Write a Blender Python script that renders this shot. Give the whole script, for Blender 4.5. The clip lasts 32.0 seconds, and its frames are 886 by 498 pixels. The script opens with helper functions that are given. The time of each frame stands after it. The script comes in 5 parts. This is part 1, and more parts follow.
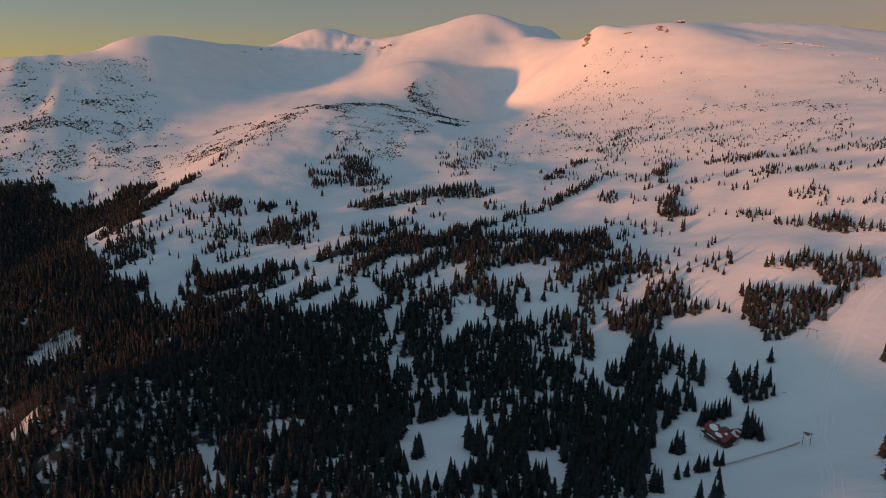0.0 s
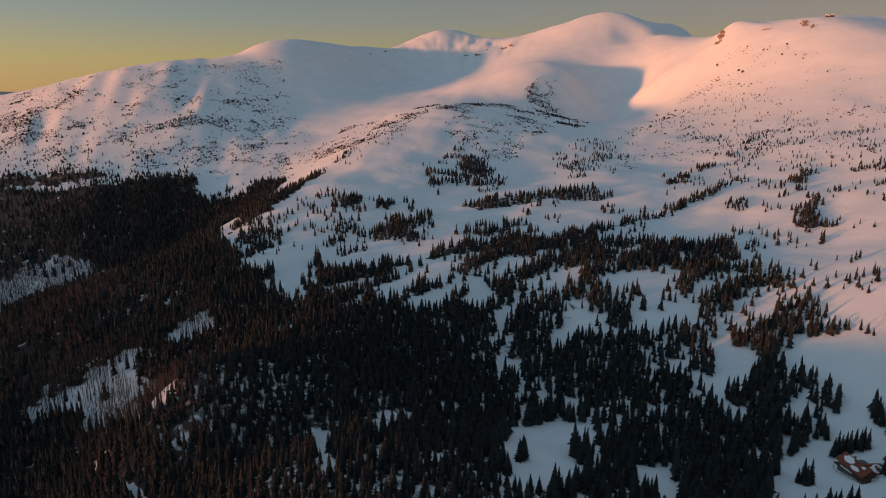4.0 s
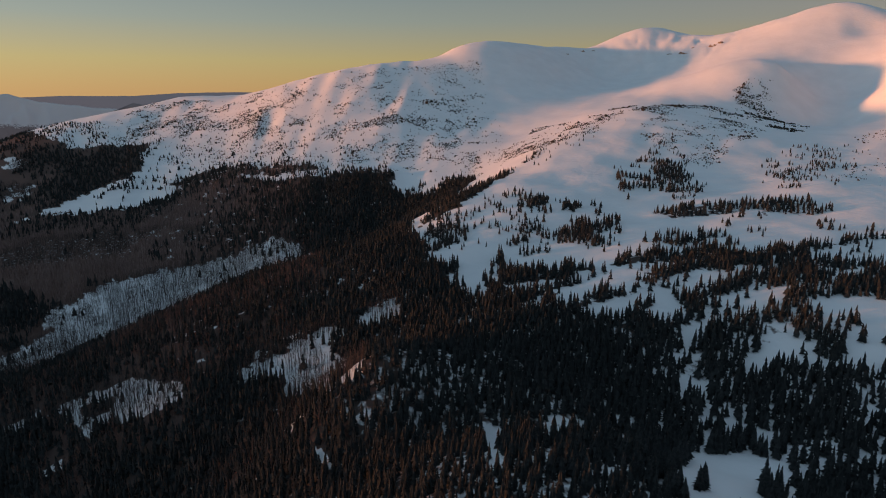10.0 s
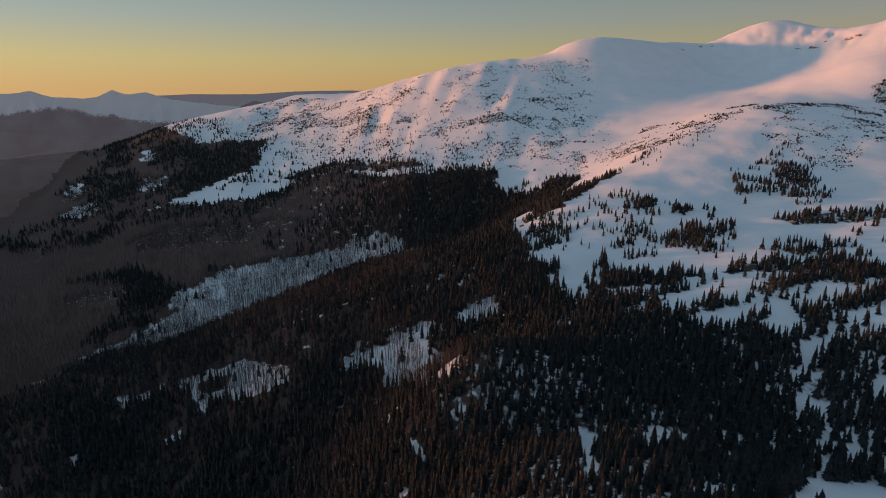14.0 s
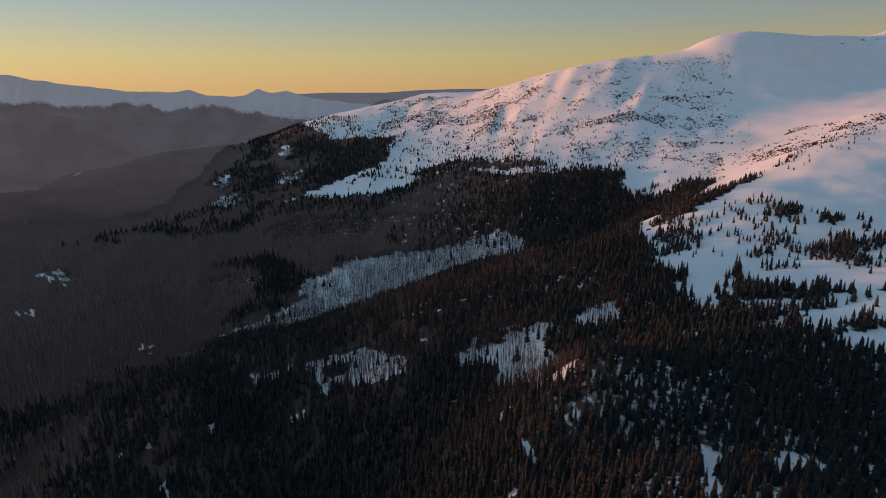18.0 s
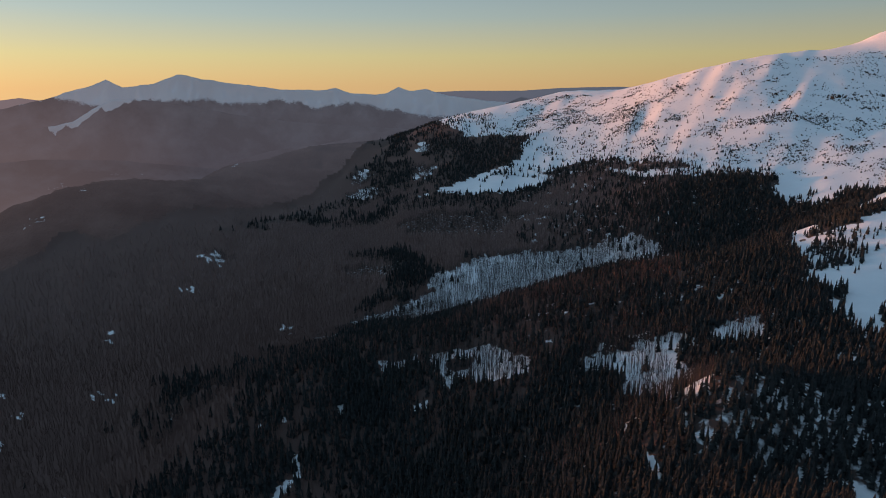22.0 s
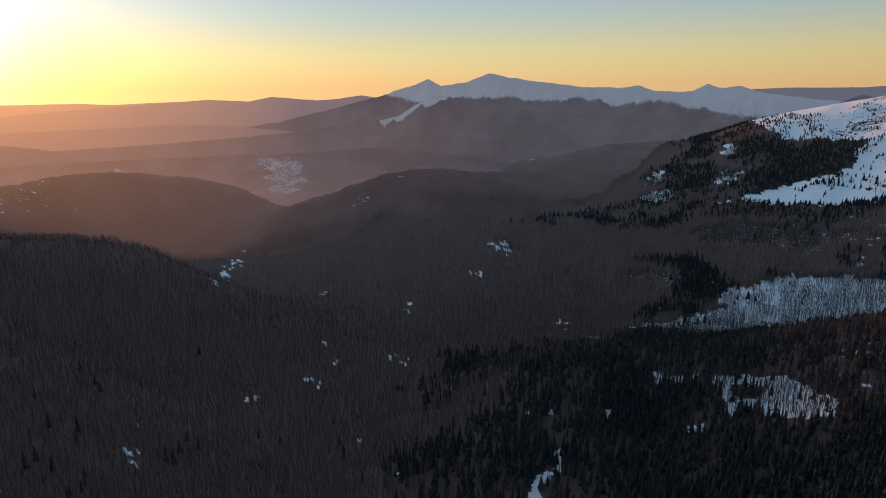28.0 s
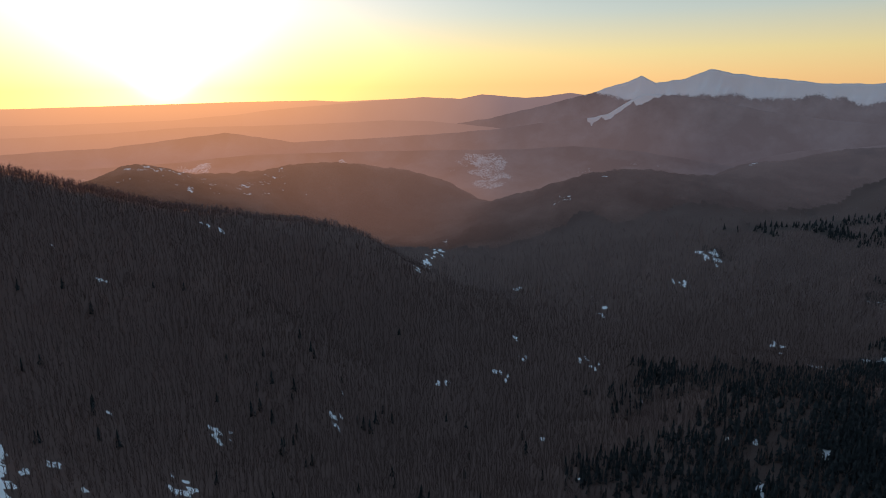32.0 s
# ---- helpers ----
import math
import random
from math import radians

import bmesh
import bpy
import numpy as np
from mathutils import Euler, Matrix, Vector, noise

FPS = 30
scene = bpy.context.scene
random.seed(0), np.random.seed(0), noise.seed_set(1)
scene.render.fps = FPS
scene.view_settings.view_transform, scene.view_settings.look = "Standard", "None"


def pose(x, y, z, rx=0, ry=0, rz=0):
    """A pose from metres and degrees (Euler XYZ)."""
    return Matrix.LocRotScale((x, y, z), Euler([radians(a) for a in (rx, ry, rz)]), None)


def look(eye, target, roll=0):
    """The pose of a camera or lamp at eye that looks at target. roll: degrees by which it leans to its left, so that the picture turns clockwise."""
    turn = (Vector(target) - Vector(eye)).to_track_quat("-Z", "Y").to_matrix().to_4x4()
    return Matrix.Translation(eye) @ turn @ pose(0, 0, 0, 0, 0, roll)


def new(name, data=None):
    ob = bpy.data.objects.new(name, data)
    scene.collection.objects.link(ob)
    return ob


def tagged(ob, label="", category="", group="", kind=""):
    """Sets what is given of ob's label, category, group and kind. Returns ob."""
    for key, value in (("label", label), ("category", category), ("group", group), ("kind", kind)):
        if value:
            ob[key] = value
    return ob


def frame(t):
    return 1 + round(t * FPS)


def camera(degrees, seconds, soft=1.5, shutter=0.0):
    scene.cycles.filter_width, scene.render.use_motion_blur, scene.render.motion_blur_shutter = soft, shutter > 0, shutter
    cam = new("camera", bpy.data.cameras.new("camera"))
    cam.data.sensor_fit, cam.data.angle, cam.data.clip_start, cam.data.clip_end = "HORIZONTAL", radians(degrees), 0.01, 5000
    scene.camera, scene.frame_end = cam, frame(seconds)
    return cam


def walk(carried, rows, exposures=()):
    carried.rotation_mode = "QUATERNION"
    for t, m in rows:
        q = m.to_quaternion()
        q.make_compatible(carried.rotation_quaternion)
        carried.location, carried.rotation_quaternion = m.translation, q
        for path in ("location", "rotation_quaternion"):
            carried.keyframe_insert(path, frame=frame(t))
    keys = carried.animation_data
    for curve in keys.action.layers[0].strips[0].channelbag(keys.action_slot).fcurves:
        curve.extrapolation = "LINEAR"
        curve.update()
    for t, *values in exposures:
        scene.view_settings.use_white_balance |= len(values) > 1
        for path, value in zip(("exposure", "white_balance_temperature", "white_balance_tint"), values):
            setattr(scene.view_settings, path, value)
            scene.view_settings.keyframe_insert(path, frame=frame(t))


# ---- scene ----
CAM_Z = 520.0  # height of the hovering camera over the floor of the main valley
cam = camera(69.28, 32.0, soft=1.0)
PAN = [
    (0, 0.00, -13.74, -0.12),    (0.5, 1.28, -13.75, -0.15),    (1, 2.60, -13.79, -0.16),    (1.5, 3.89, -13.78, -0.16),
    (2, 5.16, -13.78, -0.16),    (2.5, 6.45, -13.78, -0.15),    (3, 7.69, -13.78, -0.14),    (3.5, 9.00, -13.76, -0.10),
    (5.5, 14.24, -13.68, -0.09),    (6, 15.52, -13.67, -0.05),    (6.5, 16.82, -13.66, -0.04),    (7, 18.15, -13.69, -0.04),
    (7.5, 19.71, -13.70, -0.06),    (8, 21.40, -13.68, -0.07),    (8.5, 23.08, -13.69, -0.09),    (9, 24.66, -13.68, -0.11),
    (9.5, 25.88, -13.71, -0.10),    (10, 27.02, -13.70, -0.10),    (10.5, 28.15, -13.72, -0.07),    (11, 29.24, -13.74, -0.04),
    (11.5, 30.39, -13.79, -0.03),    (12, 31.53, -13.82, -0.02),    (12.5, 32.64, -13.86, -0.01),    (13, 33.78, -13.87, 0.00),
    (13.5, 34.98, -13.88, 0.01),    (15.5, 40.36, -13.89, 0.01),    (16, 41.79, -13.92, 0.05),    (16.5, 43.30, -13.92, 0.05),
    (17, 44.48, -13.94, 0.07),    (17.5, 45.80, -13.96, 0.05),    (18, 47.26, -14.01, 0.10),    (18.5, 49.39, -14.03, 0.08),
    (19, 50.65, -14.07, 0.12),    (19.5, 51.97, -14.09, 0.14),    (20, 53.44, -14.11, 0.16),    (20.5, 54.88, -14.12, 0.18),
    (21, 56.31, -14.11, 0.16),    (21.5, 57.74, -14.12, 0.18),    (22, 59.08, -14.15, 0.15),    (22.5, 60.64, -14.15, 0.19),
    (23, 62.28, -14.15, 0.26),    (23.5, 64.38, -14.16, 0.26),    (24, 66.75, -14.18, 0.26),    (24.5, 68.99, -14.20, 0.32),
    (25, 71.25, -14.21, 0.37),    (25.5, 73.64, -14.22, 0.45),    (27.5, 82.39, -14.20, 0.48),    (28, 84.83, -14.22, 0.46),
    (28.5, 87.15, -14.22, 0.53),    (29, 89.45, -14.23, 0.59),    (29.5, 91.78, -14.26, 0.63),    (30, 94.02, -14.28, 0.59),
    (30.5, 96.26, -14.27, 0.66),    (31, 98.55, -14.26, 0.66),    (31.5, 100.24, -14.23, 0.70),    (32, 102.85, -14.26, 0.69),
]
walk(cam, [(t, pose(0, 0, CAM_Z, 90 + tilt, 0, turn) @ pose(0, 0, 0, 0, 0, -lean)) for t, turn, tilt, lean in PAN],
     exposures=[(0, -0.38, 7000, 12), (9, -0.3, 6850, 12), (19, -0.1, 6420, 11), (25, 0.03, 6050, 9), (28, 0.1, 6200, 11), (32, 0.2, 6470, 14)])

# ---- sky, sun ----
SUN_AZ, SUN_EL = 125.5, 1.15
world = bpy.data.worlds.new("evening_sky")
scene.world = world
world.use_nodes = True
wn, wl = world.node_tree.nodes, world.node_tree.links
wn.clear()
sky = wn.new("ShaderNodeTexSky")
sky.sky_type, sky.sun_disc = "NISHITA", False
sky.sun_elevation, sky.sun_rotation = radians(SUN_EL), radians(-SUN_AZ)
sky.altitude, sky.air_density, sky.dust_density, sky.ozone_density = 1500, 1.0, 2.0, 1.5
way = wn.new("ShaderNodeTexCoord")
sun_way = Vector((-math.sin(radians(SUN_AZ)) * math.cos(radians(SUN_EL)), math.cos(radians(SUN_AZ)) * math.cos(radians(SUN_EL)), math.sin(radians(SUN_EL))))


def sky_math(operation, a, b):
    node = wn.new("ShaderNodeMath")
    node.operation = operation
    for socket, value in zip(node.inputs, (a, b)):
        if isinstance(value, (int, float)):
            socket.default_value = value
        else:
            wl.new(value, socket)
    return node.outputs[0]


def sky_mix(blend, fac, a, b):
    node = wn.new("ShaderNodeMixRGB")
    node.blend_type = blend
    node.inputs["Fac"].default_value = fac
    for name, value in (("Color1", a), ("Color2", b)):
        if isinstance(value, tuple):
            node.inputs[name].default_value = (*value, 1)
        else:
            wl.new(value, node.inputs[name])
    return node.outputs[0]


# dusk air: warm at the rim, grey-blue overhead, brighter towards the sun
split = wn.new("ShaderNodeSeparateXYZ")
wl.new(way.outputs["Generated"], split.inputs[0])
dusk = wn.new("ShaderNodeValToRGB")
wl.new(split.outputs["Z"], dusk.inputs[0])
dusk.color_ramp.elements[0].position, dusk.color_ramp.elements[0].color = 0.0, (0.56, 0.362, 0.165, 1)
dusk.color_ramp.elements[1].position, dusk.color_ramp.elements[1].color = 1.0, (0.178, 0.272, 0.362, 1)
for at, colour in ((0.045, (0.488, 0.411, 0.204)), (0.10, (0.305, 0.352, 0.325)), (0.16, (0.215, 0.287, 0.335)), (0.3, (0.215, 0.328, 0.43)), (0.5, (0.213, 0.325, 0.43))):
    dusk.color_ramp.elements.new(at).color = (*colour, 1)
toward = wn.new("ShaderNodeVectorMath")
toward.operation = "DOT_PRODUCT"
toward.inputs[1].default_value = (sun_way + Vector((0, 0, 0.01))).normalized()
wl.new(way.outputs["Generated"], toward.inputs[0])
cosine = toward.outputs["Value"]
side = sky_math("ADD", sky_math("MULTIPLY", cosine, 0.42), 0.95)
off = sky_math("SUBTRACT", cosine, 1.0)
wide = sky_math("MULTIPLY", sky_math("POWER", 2.718, sky_math("MULTIPLY", off, 18.0)), 0.46)
close = sky_math("MULTIPLY", sky_math("POWER", 2.718, sky_math("MULTIPLY", off, 140.0)), 1.8)
disc = sky_math("MULTIPLY", sky_math("POWER", 2.718, sky_math("MULTIPLY", off, 2500.0)), 12.0)
colour = sky_mix("MULTIPLY", 1.0, dusk.outputs[0], side)
glow = wn.new("ShaderNodeValToRGB")
wl.new(split.outputs["Z"], glow.inputs[0])
glow.color_ramp.elements[0].position, glow.color_ramp.elements[0].color = 0.0, (1.0, 0.56, 0.20, 1)
glow.color_ramp.elements[1].position, glow.color_ramp.elements[1].color = 0.14, (1.0, 0.95, 0.85, 1)
glow.color_ramp.elements.new(0.035).color = (1.0, 0.78, 0.34, 1)
colour = sky_mix("ADD", 1.0, colour, sky_mix("MULTIPLY", 1.0, glow.outputs[0], sky_math("ADD", wide, sky_math("ADD", close, disc))))
colour = sky_mix("ADD", 0.05, colour, sky.outputs[0])
# pink belt opposite the sun, low over the rim
away = sky_math("POWER", sky_math("MAXIMUM", sky_math("MULTIPLY", cosine, -1.0), 0.0), 2.0)
high = sky_math("SUBTRACT", split.outputs["Z"], 0.14)
belt = sky_math("MULTIPLY", away, sky_math("POWER", 2.718, sky_math("MULTIPLY", sky_math("MULTIPLY", high, high), -40.0)))
colour = sky_mix("ADD", 1.0, colour, sky_mix("MULTIPLY", 1.0, (0.17, 0.066, 0.066), belt))
background = wn.new("ShaderNodeBackground")
wl.new(colour, background.inputs["Color"])
wl.new(background.outputs[0], wn.new("ShaderNodeOutputWorld").inputs["Surface"])

sun_data = bpy.data.lights.new("sun", "SUN")
sun_data.energy, sun_data.angle, sun_data.color = 7.2, radians(3.6), (1.0, 0.345, 0.115)
sun = new("sun", sun_data)
sun.matrix_world = look(sun_way * 3000, (0, 0, 0))


# ---- lie of the land ----
CONTROL = []


def ridge(name, *points):
    """Crest, floor or foot of a landform: bearing in degrees (left of the y axis), range and height against the camera."""
    CONTROL.extend(points)


ridge("ski_slope", (-26.08, 354, -187.7), (-35.55, 288, -157.7), (-33.93, 477, -157), (-34.84, 586, -134.5), (-32.76, 700, -120.8), (-32.15, 924, -83.5), (-27.95, 1440,
      -37.4), (-23.61, 1955, 65.9), (-17.32, 1898, 21.4), (-15.37, 1384, -97), (-10.82, 1050, -147.4), (-20.5, 800, -154.2), (-15.69, 955, -147.7), (-23.46, 525, -172.2))
ridge("near_meadows", (2.43, 300, -182.3), (25.73, 288, -175.4), (33.3, 393, -165), (-5.98, 745, -166.6), (-6.09, 590, -176.1), (-0.88, 517, -205.9), (-16.55, 502,
      -191.4), (10, 414, -204.3), (9.59, 595, -176.4), (9.44, 780, -173.4), (24.44, 525, -190.9), (17.91, 710, -184.1))
ridge("plateau_rim", (-33.19, 2950, 219.2), (-30.17, 2950, 242.3), (-27.20, 2900, 252.9), (-23.27, 2800, 259.9), (-20.38, 2600, 249.9), (-18.26, 2380, 228.0), (-17.63, 2330, 211.6), (-15.22, 2487, 220.8), (-12.51, 2482, 224.7), (-11.87, 2480, 182.4))
ridge("plateau_edge", (-21.10, 2220, 172.9), (-23.45, 2150, 133.3), (-25.88, 2100, 115.7), (-28.21, 2060, 99.6), (-31.17, 2040, 87.5), (-33.29, 2020, 73.8))
ridge("plateau_top", (-23.27, 2321, 178.9), (-23.27, 2581, 220.0), (-27.20, 2321, 158.1), (-27.20, 2581, 201.6), (-30.17, 2321, 144.8), (-30.17, 2581, 187.7), (-32.99, 2321, 126.5), (-32.99, 2581, 167.7))
ridge("plateau_rim_back", (-33.34, 3600, 130), (-27.23, 3600, 170), (-19.11, 3050, 175), (-15.24, 3109, 151.2), (-10.72, 3125, 118.5))
ridge("spur", (0.71, 2420, 90.6), (8.7, 2050, -22), (10.94, 1750, -38.8), (15.26, 1500, -82), (18.57, 1350, -111.2), (21.46, 1150, -146.7), (24.17, 1070, -158.3),
      (27.69, 1000, -179.9), (33.75, 930, -218.2), (39.55, 900, -232.9), (49.82, 870, -278.8), (60.42, 850, -321.7), (66.64, 820, -330.7))
ridge("spur_slope", (11.15, 1200, -127.6), (13.23, 980, -154.3), (4.25, 1200, -139.9), (4.18, 1650, -64.5), (-2.25, 1800, -82), (-3.31, 1150, -133.9), (-9.75, 1250,
      -132.6), (-5.66, 2000, -76))
ridge("knoll", (0.32, 2420, 96), (2.8, 2300, 52), (5.4, 2200, 3), (-0.75, 2400, 27), (-1.74, 2350, -30), (-2.26, 2250, -84), (-0.9, 2520, 52))
ridge("bowl", (-3.23, 2420, -50), (-5.21, 2300, -80), (-5.64, 2550, -3), (-2.6, 2560, 8), (-4.14, 2740, 99), (-1.72, 2680, 90), (-7.29, 2600, 72), (-7.0, 2380, 20), (-8.2, 2450, 75))
ridge("cirque", (6.53, 2650, 72), (13.59, 2850, 86.6), (15.94, 2550, 26), (17.42, 2150, -46.8), (20.28, 1750, -114.4), (24.03,
      1400, -173.1))
ridge("main_ridge", (-10.25, 3000, 226.3), (-5.49, 3450, 292.2), (-7.15, 3500, 285.8), (-9.29, 3450, 288.2), (-5.29, 3080, 234.6), (-7.89, 3020, 245.9), (-9.31, 2950, 220.8), (-4.53, 3200, 345.2), (-3.1, 3200, 355.7), (-0.72, 3170, 325.1), (1.19, 3150, 290.4), (4.08, 3100, 230.5),
      (6.46, 3200, 241.9), (8.80, 3600, 275.0), (6.93, 3600, 222.7), (9.27, 3300, 278.7), (8.35, 3250, 249.6), (10.66, 3330, 298), (13.47, 3200, 218.4), (16.63, 3050, 200.1), (20.07, 2850, 202.2), (23.16, 2700, 201.1), (26.19, 2650,
      169.5), (30.05, 2600, 120.1), (33.58, 2550, 102.7))
ridge("main_ridge_back", (-10.25, 3600, 66.3), (-4.53, 3840, 185.2), (-0.72, 3804, 165.1), (4.08, 3720, 70.5), (8.8, 3960, 121.6), (13.47, 3840, 58.4), (20.07, 3420,
      42.2), (26.19, 3180, 9.5), (33.58, 3060, -57.3))
ridge("dome_ridge", (27.13, 2650, 140.1), (31.25, 2600, 108.1), (36.53, 2609, 75), (40.19, 2673, 30.7), (43.51, 2730, -8.3), (48.86, 2823, -17.5), (51.81, 2819, -54.8),
      (55.26, 2821, -89.8), (58.7, 2821, -131.4), (64.55, 2857, -229.6), (67.83, 2880, -244.2))
ridge("dome_ridge_back", (27.13, 3180, -9.9), (36.53, 3131, -75), (43.51, 3276, -158.3), (51.81, 3383, -204.8), (58.7, 3385, -281.4), (67.83, 3456, -394.2))
ridge("forest_ridge", (67.51, 2880, -240), (70.91, 2800, -248), (74.5, 2700, -284), (77.48, 2620, -296), (79.2, 2620, -322), (80.53, 2600, -358), (82.39, 2420, -334),
      (84.2, 2280, -287), (85.6, 2250, -283), (87.2, 2250, -288), (91.61, 2250, -328), (95.13, 2250, -366), (98.0, 2350, -432))
ridge("forest_ridge_back", (67.51, 3312, -363.4), (74.5, 3040, -400), (77.45, 2960, -415), (80.5, 2900, -450), (85.6, 2480, -385), (91.61, 2480, -430), (95.13, 2480, -470))
ridge("dome_flank", (24.41, 2450, 77.9), (28.6, 2150, -28.1), (26.85, 1950, -84.5), (30.82, 1800, -115.1), (32.95, 1620, -172.6), (49.82, 1180, -352.7), (49.82, 1340,
      -322.1), (49.83, 1517, -294.7), (49.83, 1790, -251.2), (49.83, 2120, -185.8), (49.84, 2476, -100.4), (41.57, 1180, -291.3), (41.14, 1279, -268.6), (41.26, 1468,
      -229.5), (39.89, 1661, -186.3), (40.03, 2016, -106.3), (32.39, 1230, -254.5), (32.61, 1387, -215.3), (31.89, 1568, -169.9), (30.81, 1868, -94.9), (28.89, 2218,
      -7.4))
ridge("west_flank", (59.34, 1120, -390.8), (59.2, 1269, -360.4), (60.1, 1496, -340.5), (60.69, 1862, -305.6), (61.78, 2255, -250.8), (62.67, 2445, -212.6), (69.1, 1100,
      -421.8), (68.78, 1275, -394.1), (68.48, 1614, -382.5), (68.18, 2132, -356.7), (67.96, 2509, -292.1), (71.86, 1080, -420.9), (73.59, 1297, -395.9), (74.76, 1646,
      -381.3), (75.88, 2067, -349.2))
ridge("forest_flank", (84.03, 1150, -434.8), (84, 1384, -402), (83.99, 1676, -361.1), (83.97, 1980, -318.6), (93.44, 1400, -426.6), (92.26, 1652, -396.4), (92.16, 1892,
      -367.6))
ridge("spur_foot", (65.35, 627, -285.5), (50.9, 533, -254), (38.95, 460, -224.3), (32.96, 502, -213.4), (66.34, 525, -310.9), (75.68, 680, -312.3), (44.49, 640, -232.5),
      (31.96, 640, -198), (28.37, 348, -198.6), (49.79, 393, -264))
ridge("valley", (95.28, 1020, -417.8), (103.3, 850, -414), (93.02, 720, -420.9), (75.06, 500, -322.5), (89.83, 520, -355.4), (110.5, 680, -377), (96.55, 1400, -441.7),
      (105.25, 1480, -424.9), (102.44, 1850, -448.8), (98.34, 2600, -474.6), (115.71, 1000, -345.8))
ridge("basin", (96, 3250, -485), (101, 3300, -485), (93, 3500, -490), (108, 3500, -480), (116, 3300, -470), (85, 3300, -470))
ridge("near_hill", (137.37, 1060, -113.2), (133.9, 1070, -131.2), (130.17, 1090, -157.9), (126.13, 1120, -186.6), (121.75, 1170, -214), (117.08, 1260, -245.1), (111.22,
      1400, -308.6), (107.23, 1500, -403.3))
ridge("near_hill_back", (137.37, 1251, -183.2), (130.17, 1286, -227.9), (121.75, 1381, -284), (111.22, 1652, -378.6))
ridge("near_hill_slope", (138.33, 780, -161.1), (131, 820, -205.5), (121.49, 880, -271.2), (136.35, 570, -239.2), (127.55, 460, -284.9), (124.65, 560, -302.6), (138.97,
      420, -230))
ridge("far_hill", (131.62, 2150, -263.7), (128.68, 2150, -222.4), (124.56, 2200, -266.5), (120.55, 2250, -284.3), (116.8, 2300, -285.4), (110.96, 2350, -289.4), (104.99,
      2400, -330.4), (100.95, 2450, -389), (98.3, 2550, -468.5))
ridge("far_hill_back", (131.62, 2580, -373.7), (124.56, 2640, -376.5), (116.8, 2760, -395.4), (104.99, 2880, -440.4), (98.3, 3060, -578.5))
ridge("far_hill_slope", (121.6, 2050, -296.7), (112.15, 2150, -395.8), (106.12, 2100, -451.3))
ridge("side_valley", (35, 1060, -262), (42, 1020, -300), (50, 1000, -340), (58, 980, -360), (66, 960, -372))
ridge("outskirts", (0, 12, -165), (0, 100, -170), (90, 120, -190), (180, 150, -165), (-90, 150, -140), (-45, 290, -140), (-45, 640, -115), (-60, 1200, -10), (-60, 2200,
      110), (-100, 700, -60), (-100, 2000, 120), (-150, 700, -80), (-150, 2000, 60), (170, 600, -150), (160, 1500, -110), (175, 3000, -60), (150, 2600, -300), (-60, 4800,
      50), (-100, 4800, 0), (-150, 4800, 0), (170, 4800, -200), (-30, 4800, 0), (0, 4900, -60), (25, 4800, -250), (50, 4200, -400), (70, 4200, -430), (90, 4900, -470),
      (110, 4900, -480), (130, 4900, -480), (145, 4500, -440), (110, 3800, -420), (125, 3300, -460), (140, 3000, -440), (80, 3500, -450), (65, 4050, -430))


def spread(q, c):
    d2 = (q[:, None, 0] - c[None, :, 0]) ** 2 + (q[:, None, 1] - c[None, :, 1]) ** 2
    return d2 * np.log(d2 + 1e-9)


def settle_relief():
    """Smooth sheet over the landforms, in bearing and log of range, which keeps their shapes."""
    c = np.array(CONTROL, float)
    c = np.concatenate([c] + [c[keep] + (turn, 0, 0) for turn, keep in ((360, c[:, 0] < -20), (-360, c[:, 0] > 120))])
    k = np.stack([np.radians(c[:, 0]), np.log(c[:, 1])], 1)
    n = len(k)
    a = np.zeros((n + 3, n + 3))
    a[:n, :n] = spread(k, k) + np.eye(n) * 2e-4
    a[:n, n], a[:n, n + 1:] = 1, k
    a[n, :n], a[n + 1:, :n] = 1, k.T
    return k, np.linalg.solve(a, np.concatenate([c[:, 2], np.zeros(3)]))


KNOTS, WEIGHTS = settle_relief()


def lattice(i, j, seed):
    h = (i.astype(np.int64) * 374761393 + j.astype(np.int64) * 668265263 + seed * 1442695041) & 0xFFFFFFFF
    h = ((h ^ (h >> 13)) * 1274126177) & 0xFFFFFFFF
    return ((h ^ (h >> 16)) & 0xFFFF) / 65535.0


def grain(x, y, size, seed=0):
    """Smooth value noise, 0 to 1, with lumps of that size."""
    u, v = x / size, y / size
    i, j = np.floor(u), np.floor(v)
    f, g = u - i, v - j
    f, g = f * f * (3 - 2 * f), g * g * (3 - 2 * g)
    a, b = lattice(i, j, seed), lattice(i + 1, j, seed)
    c, d = lattice(i, j + 1, seed), lattice(i + 1, j + 1, seed)
    return (a * (1 - f) + b * f) * (1 - g) + (c * (1 - f) + d * f) * g


